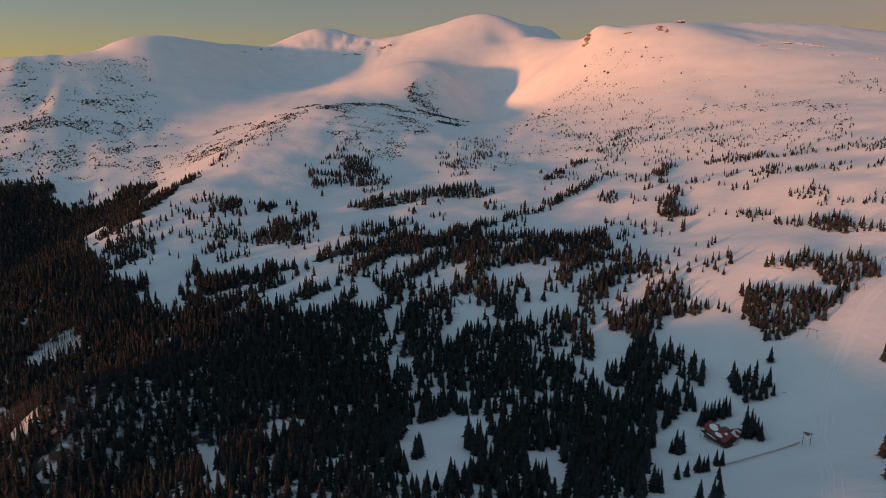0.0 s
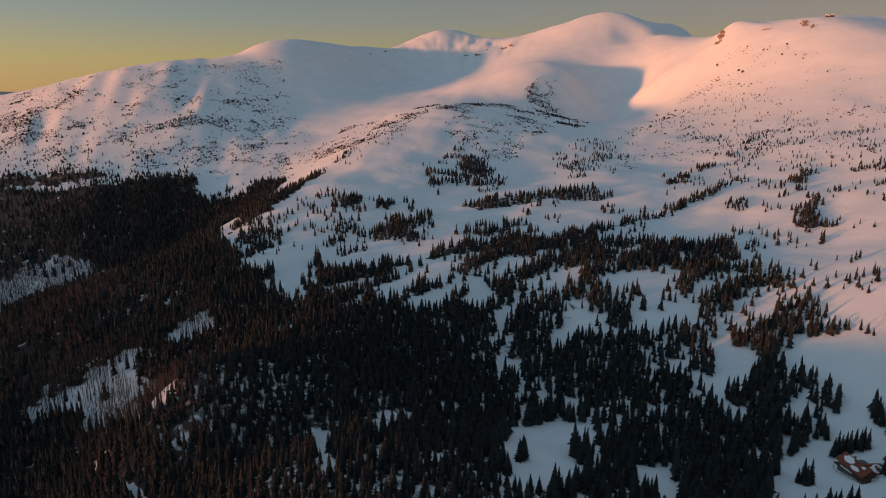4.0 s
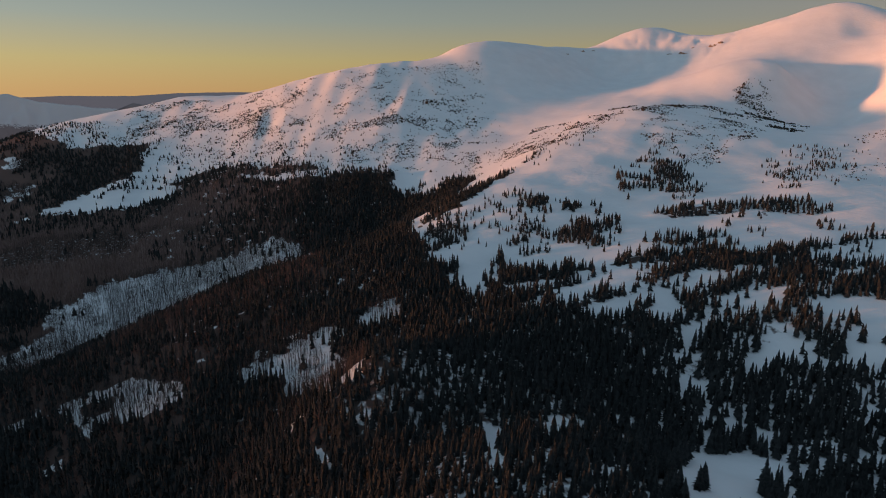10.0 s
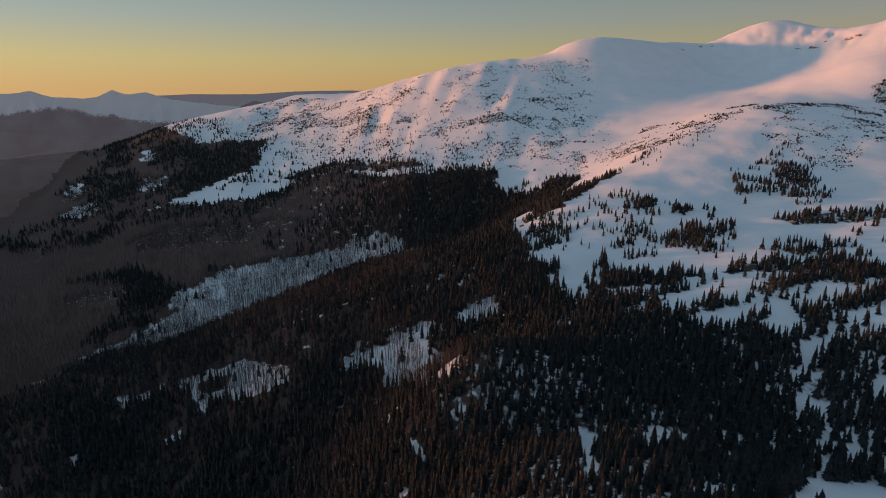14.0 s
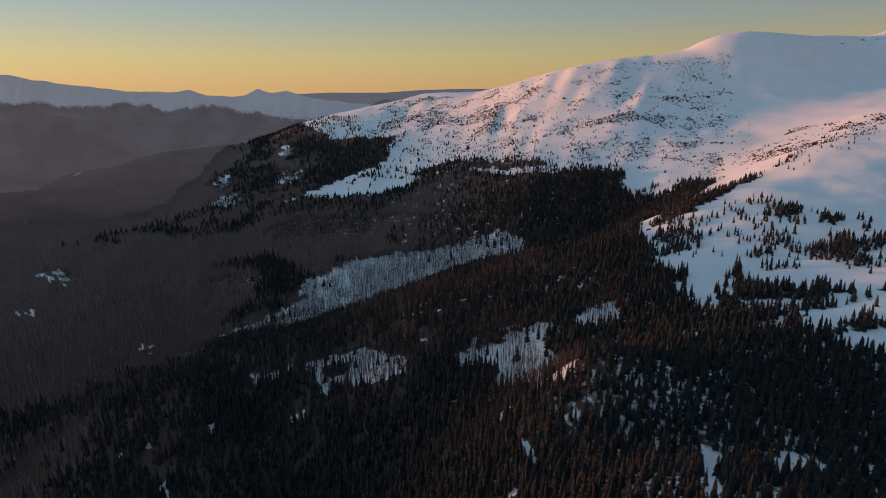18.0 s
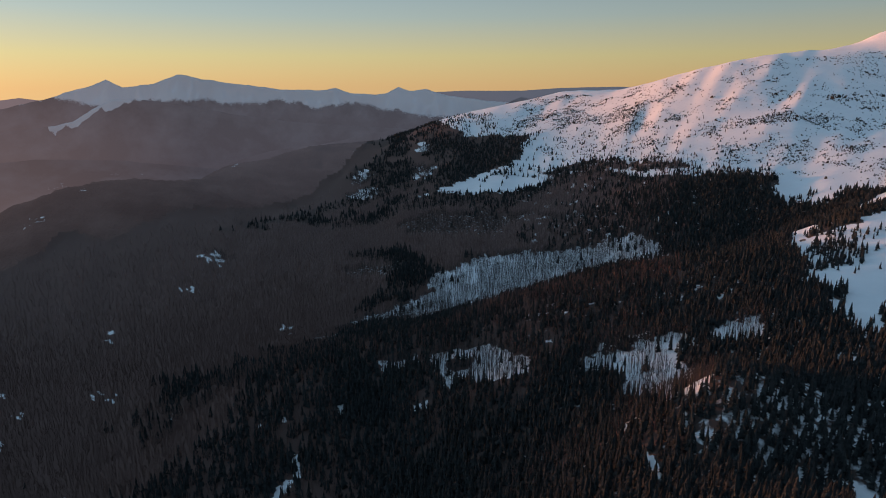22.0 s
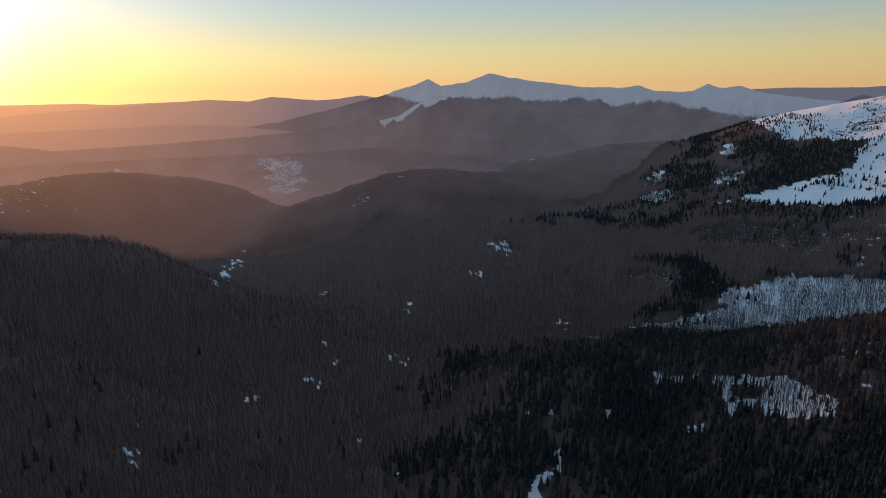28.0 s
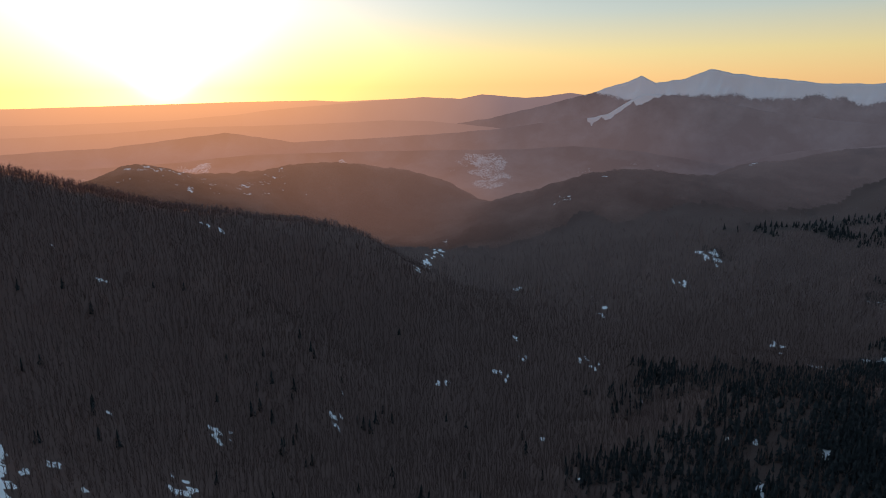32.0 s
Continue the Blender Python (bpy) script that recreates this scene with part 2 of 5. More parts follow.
def ground(x, y):
    """Height of the ground at places given as arrays."""
    x, y = np.asarray(x, float), np.asarray(y, float)
    shape = x.shape
    x, y = x.ravel(), y.ravel()
    r = np.maximum(np.hypot(x, y), 10.0)
    az = np.arctan2(-x, y)
    az = np.where(az < -2.2, az + 2 * np.pi, az)
    q = np.stack([az, np.log(r)], 1)
    z = np.empty(len(q))
    for s in range(0, len(q), 20000):
        p = q[s:s + 20000]
        z[s:s + 20000] = spread(p, KNOTS) @ WEIGHTS[:-3] + WEIGHTS[-3] + p @ WEIGHTS[-2:]
    lumps = (grain(x, y, 140, 1) - 0.5) * 11 + (grain(x, y, 60, 2) - 0.5) * 7.5 + (grain(x, y, 26, 3) - 0.5) * 2.6
    z += lumps * np.interp(r, [200, 400, 900, 1500, 2800], [0.3, 0.65, 0.75, 0.4, 0.5])
    z += (grain(0.58 * x + 0.81 * y, 2.6 * (0.81 * x - 0.58 * y), 90, 7) - 0.5) * np.interp(r, [200, 450, 900, 1300], [2, 6, 7, 0])
    # ribs and hollows that run down the open slopes, strongest on the dome
    dome = np.clip((np.degrees(az) - 20) / 10, 0.22, 1)
    z += (grain(az * 1900 + 0.35 * r, r * 0.14, 95, 8) - 0.5) * np.interp(r, [900, 1300, 2450, 2800], [0, 11, 14, 0]) * dome
    z += (grain(az * 1900 + 0.15 * r, r * 0.16, 38, 9) - 0.5) * np.interp(r, [900, 1400, 2450, 2800], [0, 8, 9, 0]) * dome
    # gullies run down the faces of the high ridge
    face = np.clip((r - 2650) / 150, 0, 1) * np.clip((z - 60) / 100, 0, 1) * np.clip(1.3 - np.abs(np.degrees(az) - 9) / 5, 0, 1)
    ribs = np.abs(grain(np.degrees(az) * 50 + r * 0.2, r * 0.15, 44, 4) - 0.5) * 2 + np.abs(grain(np.degrees(az) * 50, r * 0.2, 17, 5) - 0.5)
    z -= face * (1 - ribs) * 20 * np.clip((3330 - r) / 140, 0, 1) * (0.3 + grain(x, y, 90, 6))
    return (z + CAM_Z).reshape(shape)

# ---- materials ----
def material(name, colour, rough=0.9, vary=(), bump=None, metal=0.0, spec=0.2, island=0.0):
    """Noise-varied surface. vary: (size in metres, strength, second colour) layers; bump: (size, metres); island: shade from piece to piece."""
    m = bpy.data.materials.new(name)
    m.use_nodes = True
    n, l = m.node_tree.nodes, m.node_tree.links
    b = n["Principled BSDF"]
    b.inputs["Roughness"].default_value, b.inputs["Metallic"].default_value = rough, metal
    b.inputs["Specular IOR Level"].default_value = spec
    place = n.new("ShaderNodeNewGeometry")
    rgb = n.new("ShaderNodeRGB")
    rgb.outputs[0].default_value = (*colour, 1)
    out = rgb.outputs[0]
    for size, strength, other in vary:
        noise_node = n.new("ShaderNodeTexNoise")
        noise_node.inputs["Scale"].default_value, noise_node.inputs["Detail"].default_value = 1.0 / size, 5
        l.new(place.outputs["Position"], noise_node.inputs["Vector"])
        ramp = n.new("ShaderNodeMapRange")
        ramp.inputs["From Min"].default_value, ramp.inputs["From Max"].default_value = 0.35, 0.7
        ramp.inputs["To Max"].default_value = strength
        l.new(noise_node.outputs["Fac"], ramp.inputs["Value"])
        mix = n.new("ShaderNodeMixRGB")
        mix.inputs["Color2"].default_value = (*other, 1)
        l.new(ramp.outputs[0], mix.inputs["Fac"])
        l.new(out, mix.inputs["Color1"])
        out = mix.outputs[0]
    if island:
        info = n.new("ShaderNodeObjectInfo")
        add = n.new("ShaderNodeMath")
        l.new(place.outputs["Random Per Island"], add.inputs[0])
        l.new(info.outputs["Random"], add.inputs[1])
        part_of = n.new("ShaderNodeMath")
        part_of.operation = "FRACT"
        l.new(add.outputs[0], part_of.inputs[0])
        span = n.new("ShaderNodeMapRange")
        span.inputs["To Min"].default_value, span.inputs["To Max"].default_value = 1 - island, 1 + island
        l.new(part_of.outputs[0], span.inputs["Value"])
        hsv = n.new("ShaderNodeHueSaturation")
        l.new(span.outputs[0], hsv.inputs["Value"])
        l.new(out, hsv.inputs["Color"])
        out = hsv.outputs[0]
    l.new(out, b.inputs["Base Color"])
    if bump:
        noise_node = n.new("ShaderNodeTexNoise")
        noise_node.inputs["Scale"].default_value, noise_node.inputs["Detail"].default_value = 1.0 / bump[0], 8
        l.new(place.outputs["Position"], noise_node.inputs["Vector"])
        node = n.new("ShaderNodeBump")
        node.inputs["Distance"].default_value = bump[1]
        node.inputs["Strength"].default_value = 1.0
        l.new(noise_node.outputs["Fac"], node.inputs["Height"])
        l.new(node.outputs[0], b.inputs["Normal"])
    return m


SPRUCE = material("spruce_needles", (0.029, 0.033, 0.035), 0.9, [(9, 0.6, (0.038, 0.041, 0.042))], island=0.35, spec=0.1)
BARK = material("spruce_bark", (0.09, 0.06, 0.04), 0.95)
BIRCH = material("bare_wood", (0.06, 0.05, 0.05), 0.95, [(12, 0.7, (0.1, 0.084, 0.082))], island=0.3, spec=0.1)
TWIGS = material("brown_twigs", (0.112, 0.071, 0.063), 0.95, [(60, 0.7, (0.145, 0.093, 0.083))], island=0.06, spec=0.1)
# paler copy of the twigs for the far woods: haze put into the colour
HAZED_TWIGS = material("hazed_twigs", (0.185, 0.125, 0.115), 0.95, [(80, 0.7, (0.26, 0.18, 0.166))], island=0.08, spec=0.1)
BUSH = material("dwarf_pine", (0.03, 0.028, 0.024), 0.95, [(6, 0.6, (0.05, 0.036, 0.028))], island=0.3, spec=0.1)
ROCK = material("weathered_rock", (0.16, 0.11, 0.08), 0.9, [(5, 0.8, (0.3, 0.22, 0.17))], bump=(3, 1.0))


def ground_material():
    """Wind-packed snow, with needle litter and brush where the woods stand."""
    m = bpy.data.materials.new("snow_and_forest_floor")
    m.use_nodes = True
    n, l = m.node_tree.nodes, m.node_tree.links
    b = n["Principled BSDF"]
    b.inputs["Roughness"].default_value, b.inputs["Specular IOR Level"].default_value = 0.85, 0.04
    place = n.new("ShaderNodeNewGeometry")
    drift = n.new("ShaderNodeTexNoise")
    drift.inputs["Scale"].default_value, drift.inputs["Detail"].default_value = 0.02, 6
    l.new(place.outputs["Position"], drift.inputs["Vector"])
    snow = n.new("ShaderNodeMixRGB")
    snow.inputs["Color1"].default_value, snow.inputs["Color2"].default_value = (0.84, 0.85, 0.88, 1), (0.7, 0.71, 0.74, 1)
    l.new(drift.outputs["Fac"], snow.inputs["Fac"])
    floor_mix = n.new("ShaderNodeMixRGB")
    soil = n.new("ShaderNodeMixRGB")
    soil.inputs["Color1"].default_value, soil.inputs["Color2"].default_value = (0.08, 0.06, 0.055, 1), (0.13, 0.084, 0.074, 1)
    litter = n.new("ShaderNodeAttribute")
    litter.attribute_name = "litter"
    l.new(litter.outputs["Fac"], soil.inputs["Fac"])
    l.new(soil.outputs[0], floor_mix.inputs["Color2"])
    cover = n.new("ShaderNodeAttribute")
    cover.attribute_name = "woods"
    # ragged patches, no soft edges
    patch = n.new("ShaderNodeTexNoise")
    patch.inputs["Scale"].default_value, patch.inputs["Detail"].default_value = 0.16, 5
    l.new(place.outputs["Position"], patch.inputs["Vector"])
    ragged = n.new("ShaderNodeMath")
    ragged.operation = "MULTIPLY_ADD"
    ragged.inputs[1].default_value = 1.5
    l.new(patch.outputs["Fac"], ragged.inputs[0])
    l.new(cover.outputs["Fac"], ragged.inputs[2])
    crisp = n.new("ShaderNodeMapRange")
    crisp.inputs["From Min"].default_value, crisp.inputs["From Max"].default_value = 1.13, 1.37
    l.new(ragged.outputs[0], crisp.inputs["Value"])
    l.new(crisp.outputs[0], floor_mix.inputs["Fac"])
    l.new(snow.outputs[0], floor_mix.inputs["Color1"])
    l.new(floor_mix.outputs[0], b.inputs["Base Color"])
    ripples = n.new("ShaderNodeTexNoise")
    ripples.inputs["Scale"].default_value, ripples.inputs["Detail"].default_value = 0.09, 9
    l.new(place.outputs["Position"], ripples.inputs["Vector"])
    bump = n.new("ShaderNodeBump")
    bump.inputs["Distance"].default_value, bump.inputs["Strength"].default_value = 1.3, 0.6
    l.new(ripples.outputs["Fac"], bump.inputs["Height"])
    l.new(bump.outputs[0], b.inputs["Normal"])
    return m


SNOW = ground_material()


# ---- where things grow: outlines in plan, with a density ----
ZONES = {"wood": [], "clearing": [], "clump": [], "bare": [], "glade": [], "scrub": [], "bands": [], "hamlet": []}


def zone(kind, density, flat):
    ZONES[kind].append((density, np.array(flat, float).reshape(-1, 2)))


def wood(density, *flat):
    zone("wood", density, flat)


def clearing(density, *flat):
    zone("clearing", density, flat)


def clump(density, *flat):
    zone("clump", density, flat)


def bare(density, *flat):
    zone("bare", density, flat)


def scrub(density, *flat):
    zone("scrub", density, flat)


def glade(density, *flat):
    zone("glade", density, flat)


def hamlet(density, *flat):
    zone("hamlet", density, flat)


def bands(density, *flat):
    zone("bands", density, flat)


wood(0.92, -701, 979, -619, 1013, -401, 711, -335, 625, -296, 614, -245, 545, -276, 672, -248, 653, -220, 642, -192, 668, -147, 662, -122, 591, -96, 567, -68, 546, -45,
      579, -12, 545, 8, 537, 38, 531, 72, 532, 109, 542, 139, 541, 166, 516, 181, 476, 170, 432, 177, 407, 170, 388, 143, 362, 118, 326, 90, 251, 71, 176, 12, 139, -77,
      92, -155, 41, -464, 124, -693, 400, -622, 622, -529, 728)
wood(0.92, -544, 748, -653, 978, -745, 902, -885, 748, -932, 529, -893, 386, -837, 272, -386, 104, -130, 75, -96, 115, -320, 554, -410, 710)
wood(0.92, -2401, 1404, -1995, 1257, -1884, 1378, -1770, 1417, -1705, 1292, -1650, 1161, -1615, 935, -1635, 881, -1536, 962, -1397, 1057, -1369, 1135, -1393, 1201, -1235,
      1243, -1075, 1202, -942, 1252, -886, 1283, -808, 1289, -716, 1180, -677, 1180, -629, 1199, -612, 1275, -559, 1233, -490, 883, -547, 752, -674, 566, -758, 338, -483,
      129, -300, 0, -208, -256, -1322, -1632, -2253, -1577, -2757, -486, -2807, 495, -2819, 1026, -2781, 1479, -2671, 1669)
wood(0.9, -2174, 1305, -2079, 1298, -1943, 1295, -1890, 1352, -1774, 1359, -1631, 1270, -1593, 1157, -1640, 1108, -1642, 1016, -1644, 959)
wood(0.75, -138, 916, -106, 957, -56, 976, 5, 1026, 60, 1024, 83, 978, 39, 962, -20, 926, -69, 924, -116, 901)
wood(0.9, 68, 838, 108, 889, 155, 936, 199, 991, 249, 1059, 291, 1098, 227, 1001, 180, 937, 122, 874, 79, 824)
wood(0.4, 207, 907, 244, 946, 265, 916, 276, 870, 246, 874)
wood(0.9, 270, 770, 286, 830, 323, 897, 336, 902, 307, 827, 300, 776, 279, 767)
wood(0.4, 341, 926, 389, 928, 429, 894, 472, 845, 500, 796, 522, 760, 499, 723, 475, 775, 440, 810, 396, 868, 349, 883)
wood(0.35, 323, 794, 350, 760, 353, 710, 360, 651, 362, 614, 352, 596, 345, 643, 338, 704, 320, 751)
wood(0.8, 349, 601, 372, 623, 388, 622, 389, 580, 396, 563, 384, 543, 368, 570)
wood(0.9, 272, 716, 288, 743, 287, 706)
wood(0.95, 270, 527, 281, 534, 303, 522, 323, 510, 339, 514, 342, 494, 323, 466, 308, 469, 292, 460, 296, 483, 297, 502, 286, 508)
wood(0.95, 237, 497, 246, 498, 262, 484, 273, 465, 281, 449, 309, 469, 298, 450, 271, 425, 252, 423, 234, 417, 219, 417, 224, 436, 226, 459)
wood(0.9, 99, 702, 133, 714, 163, 764, 188, 754, 185, 677, 178, 638, 145, 620, 112, 627, 100, 661)
wood(0.85, 107, 579, 126, 612, 168, 621, 181, 588, 216, 567, 212, 540, 182, 537, 160, 546, 134, 568)
wood(0.6, -228, 1080, -206, 1279, -155, 1224, -123, 1119, -130, 1013, -162, 988, -181, 951)
wood(0.6, -259, 812, -263, 879, -218, 924, -159, 805, -178, 745, -213, 776, -248, 799)
wood(0.6, -362, 872, -315, 920, -275, 894, -295, 859, -331, 851)
wood(0.6, -141, 691, -120, 764, -77, 821, -18, 808, 33, 788, 73, 850, 85, 820, 52, 757, 52, 663, 54, 613, 26, 606, -2, 652, -25, 627, -54, 703, -94, 717, -114, 679)
wood(0.95, -25, 589, -23, 640, -8, 652, 2, 586)
wood(0.8, 20, 618, 40, 667, 64, 659, 64, 627)
wood(0.85, -104, 583, -78, 641, -49, 644, -25, 612, 9, 592, 41, 579, 91, 562, 137, 558, 158, 538, 108, 540, 72, 532, 38, 531, 8, 534, -12, 522, -32, 541, -50, 576, -68,
      549, -91, 565)
wood(0.9, 175, 383, 187, 396, 203, 390, 206, 367, 203, 357, 186, 360, 183, 377)
wood(0.3, 157, 516, 182, 522, 214, 493, 223, 455, 209, 459, 187, 493)
wood(0.2, -239, 682, -323, 736, -390, 811, -373, 924, -279, 937, -176, 878, -148, 729)
wood(0.28, 75, 708, 56, 818, -63, 838, -120, 815, -20, 922, 99, 958, 139, 880)
wood(0.1, 191, 604, 193, 805, 264, 806, 281, 600, 248, 522)
wood(0.35, -369, 667, -418, 792, -382, 810, -312, 708, -281, 677, -292, 631)
wood(0.9, 255, 353, 271, 366, 263, 353)
wood(0.9, 170, 219, 247, 328, 205, 263)
wood(0.3, -5, 1228, 56, 1406, 146, 1449, 138, 1360, 74, 1106, 16, 1125)
wood(0.3, 117, 1097, 176, 1134, 172, 1107)
wood(0.3, -427, 1127, -423, 1258, -395, 1358, -377, 1378, -395, 1274, -417, 1143)
wood(0.08, -382, 1130, -434, 1450, -375, 1643, -319, 1646, -347, 1309)
wood(0.9, -430, 775, -451, 851, -457, 964, -414, 983, -455, 1122, -433, 1137, -394, 936, -407, 899, -401, 825)
wood(0.3, -721, 1177, -724, 1207, -594, 1224, -606, 1278, -687, 1244)
wood(0.3, -1360, 1292, -1193, 1306, -1039, 1296, -823, 1297, -770, 1236, -1030, 1241, -1265, 1237)
clearing(1, -4, 529, 23, 537, 58, 531, 109, 542, 135, 547, 128, 538, 86, 522, 47, 520, 23, 521, 8, 507, -2, 514)
clearing(1, -41, 456, -38, 481, -18, 494, -19, 478, -35, 463)
clearing(1, 59, 477, 99, 487, 121, 505, 147, 495, 151, 473, 137, 453, 130, 405, 112, 404, 105, 425, 106, 454, 92, 471)
clearing(1, -23, 284, -24, 370, 3, 403, 29, 402, 30, 313, 22, 276, 6, 255, -9, 238, -14, 241, -17, 267)
clearing(1, 47, 317, 68, 343, 62, 283, 50, 243, 50, 287)
clearing(1, -58, 267, -47, 294, -42, 284, -45, 250)
clearing(1, -130, 314, -129, 329, -102, 262, -97, 236)
clearing(0.6, -103, 345, -92, 361, -82, 349, -92, 332)
clearing(0.5, -330, 474, -305, 504, -290, 487, -317, 467)
clearing(1, -164, 531, -158, 604, -125, 609, -109, 647, -92, 630, -119, 592, -137, 561, -148, 524)
clearing(1, -143, 515, -124, 550, -103, 574, -87, 597, -91, 548, -109, 523)
clearing(1, -83, 544, -74, 605, -53, 578, -61, 542)
clearing(0.7, -267, 551, -286, 604, -274, 596, -227, 537, -235, 531)
clearing(0.8, -345, 627, -347, 654, -316, 638, -314, 616)
clearing(1, 42, 608, 67, 633, 108, 634, 103, 589, 82, 566, 61, 569)
clearing(1, 115, 581, 141, 599, 132, 583)
clearing(0.8, 144, 409, 163, 420, 164, 397, 150, 383)
clump(0.9, 101, 470, 107, 490, 122, 487, 120, 465)
clump(0.9, 114, 423, 122, 439, 136, 437, 130, 416)
clump(0.9, 11, 304, 16, 353, 26, 336, 22, 296)
clump(0.9, -15, 278, -14, 304, -10, 278)
clump(0.9, 64, 577, 70, 591, 75, 576)
clearing(0.8, -394, 377, -395, 399, -368, 420, -376, 446, -345, 449, -225, 327, -217, 308, -310, 370, -368, 391)
clearing(0.9, -331, 474, -327, 497, -301, 507, -290, 487, -312, 473)
clearing(0.7, -93, 224, -138, 326, -128, 324, -100, 257)
clearing(0.7, -101, 314, -105, 354, -83, 367, -80, 337)
clearing(0.9, -161, 283, -167, 291, -170, 289, -167, 280, -160, 272, -157, 274)
clearing(0.9, -176, 263, -183, 271, -186, 269, -181, 260, -175, 253, -172, 254)
clearing(0.9, -209, 260, -215, 266, -217, 264, -213, 256, -207, 251, -204, 253)
clearing(0.9, -20, 475, -27, 485, -39, 484, -45, 474, -38, 464, -25, 465)
clearing(0.9, 0, 543, -3, 552, -9, 552, -12, 542, -9, 533, -3, 533)
clearing(0.9, -164, 321, -167, 323, -170, 321, -170, 318, -167, 316, -164, 317)
clearing(0.8, -275, 564, -283, 602, -247, 583, -231, 548, -240, 528)
glade(0.95, -160, 281, -168, 291, -171, 290, -166, 278, -158, 267, -155, 269)
glade(0.95, -113, 294, -128, 322, -133, 320, -124, 289, -109, 260, -103, 262)
glade(0.95, -89, 341, -96, 353, -104, 350, -104, 336, -96, 325, -89, 327)
glade(0.95, -164, 320, -167, 323, -169, 321, -169, 317, -166, 315, -163, 316)
glade(0.95, -206, 292, -209, 293, -211, 292, -211, 288, -208, 287, -205, 288)
bare(0.75, -953, 334, -920, 417, -878, 499, -827, 579, -775, 655, -729, 742, -647, 865, -848, 938, -880, 891, -1005, 848, -1083, 757, -1064, 660, -1077, 615, -1031, 588,
      -1017, 531, -1042, 452)
bare(0.5, -1466, 745, -1460, 842, -1273, 927, -1191, 970, -1176, 823, -1345, 712)
bare(0.5, -1249, 487, -1263, 557, -1186, 625, -1098, 628, -1183, 544)
bare(0.8, -590, 263, -571, 295, -540, 332, -518, 360, -453, 368, -402, 333, -470, 312, -514, 282, -552, 265)
bare(0.7, -390, 369, -414, 423, -395, 449, -332, 455, -223, 329, -209, 309, -255, 315, -347, 376)
bare(0.6, -327, 473, -336, 502, -304, 518, -291, 489)
bare(0.45, -334, 349, -295, 352, -223, 272, -258, 281)
bare(0.3, -605, 342, -599, 417, -560, 473, -505, 513, -423, 480, -429, 437, -466, 393, -533, 371)
bare(0.5, -2117, 872, -2174, 941, -2059, 951, -2025, 892)
bare(0.6, -1982, 803, -1979, 891, -1867, 887, -1834, 842)
bare(0.5, -1885, 988, -1932, 1057, -1858, 1101, -1806, 1027)
bare(0.5, -2037, 1117, -2047, 1170, -2012, 1184, -1979, 1129)
bare(0.4, -1522, 257, -1546, 296, -1487, 322, -1471, 290)
bare(0.35, -1191, 970, -1076, 1012, -971, 981, -1080, 945)
glade(0.95, -1061, 322, -1103, 331, -1105, 326, -1065, 311, -1023, 301, -1021, 307)
glade(0.95, -1503, 314, -1539, 306, -1545, 276, -1514, 254, -1478, 263, -1472, 293)
glade(0.95, -1373, -109, -1398, -123, -1396, -148, -1368, -157, -1343, -143, -1345, -118)
glade(0.95, -1218, 53, -1236, 48, -1237, 38, -1219, 32, -1200, 36, -1199, 47)
glade(0.95, -1027, -87, -1048, -96, -1047, -110, -1024, -115, -1003, -106, -1004, -92)
glade(0.95, -959, -81, -980, -88, -979, -99, -957, -102, -937, -95, -938, -84)
glade(0.95, -881, -99, -895, -106, -894, -116, -878, -119, -864, -112, -865, -102)
glade(0.95, -828, -186, -848, -194, -847, -202, -824, -200, -804, -192, -805, -184)
glade(0.95, -944, 27, -972, 24, -973, 16, -944, 12, -916, 15, -916, 22)
glade(0.95, -1106, -17, -1122, -20, -1122, -24, -1106, -25, -1089, -23, -1089, -19)
glade(0.95, -668, -269, -681, -276, -679, -279, -665, -275, -653, -268, -654, -265)
glade(0.95, -604, -253, -616, -262, -614, -267, -599, -265, -587, -256, -589, -250)
glade(0.95, -708, -33, -729, -36, -729, -41, -707, -42, -686, -38, -686, -34)
glade(0.95, -484, 129, -502, 132, -503, 129, -486, 123, -468, 120, -467, 123)
glade(0.95, -577, 134, -584, 135, -585, 132, -578, 129, -570, 128, -570, 131)
glade(0.95, -549, 166, -559, 162, -562, 150, -556, 142, -546, 146, -543, 158)
glade(0.95, -532, 214, -540, 211, -543, 202, -539, 195, -532, 197, -528, 207)
glade(0.95, -535, 249, -542, 250, -544, 246, -538, 242, -532, 241, -530, 244)
glade(0.95, -475, 270, -484, 270, -489, 262, -484, 253, -474, 254, -470, 262)
glade(0.95, -430, 279, -435, 281, -437, 278, -433, 274, -427, 272, -425, 275)
glade(0.95, -535, 2, -553, 0, -553, -5, -535, -7, -518, -5, -518, 0)
glade(0.95, -2107, 956, -2157, 961, -2170, 931, -2133, 897, -2082, 892, -2069, 922)
glade(0.95, -1917, 903, -1976, 903, -1995, 860, -1955, 817, -1896, 817, -1877, 860)
glade(0.95, -1820, 1076, -1874, 1080, -1897, 1039, -1866, 994, -1811, 990, -1788, 1031)
glade(0.95, -2030, 1167, -2076, 1175, -2091, 1148, -2060, 1113, -2015, 1105, -2000, 1132)
glade(0.95, -2143, 70, -2175, 58, -2176, 33, -2144, 20, -2112, 32, -2112, 57)
glade(0.95, -1959, -38, -1984, -57, -1982, -91, -1956, -108, -1931, -89, -1932, -55)
glade(0.95, -3494, 823, -3506, 811, -3512, 783, -3507, 767, -3495, 779, -3488, 807)
glade(0.95, -2885, 256, -2990, 243, -2993, 202, -2891, 174, -2786, 187, -2783, 228)
glade(0.95, -2474, 597, -2522, 596, -2527, 575, -2484, 553, -2436, 553, -2431, 575)
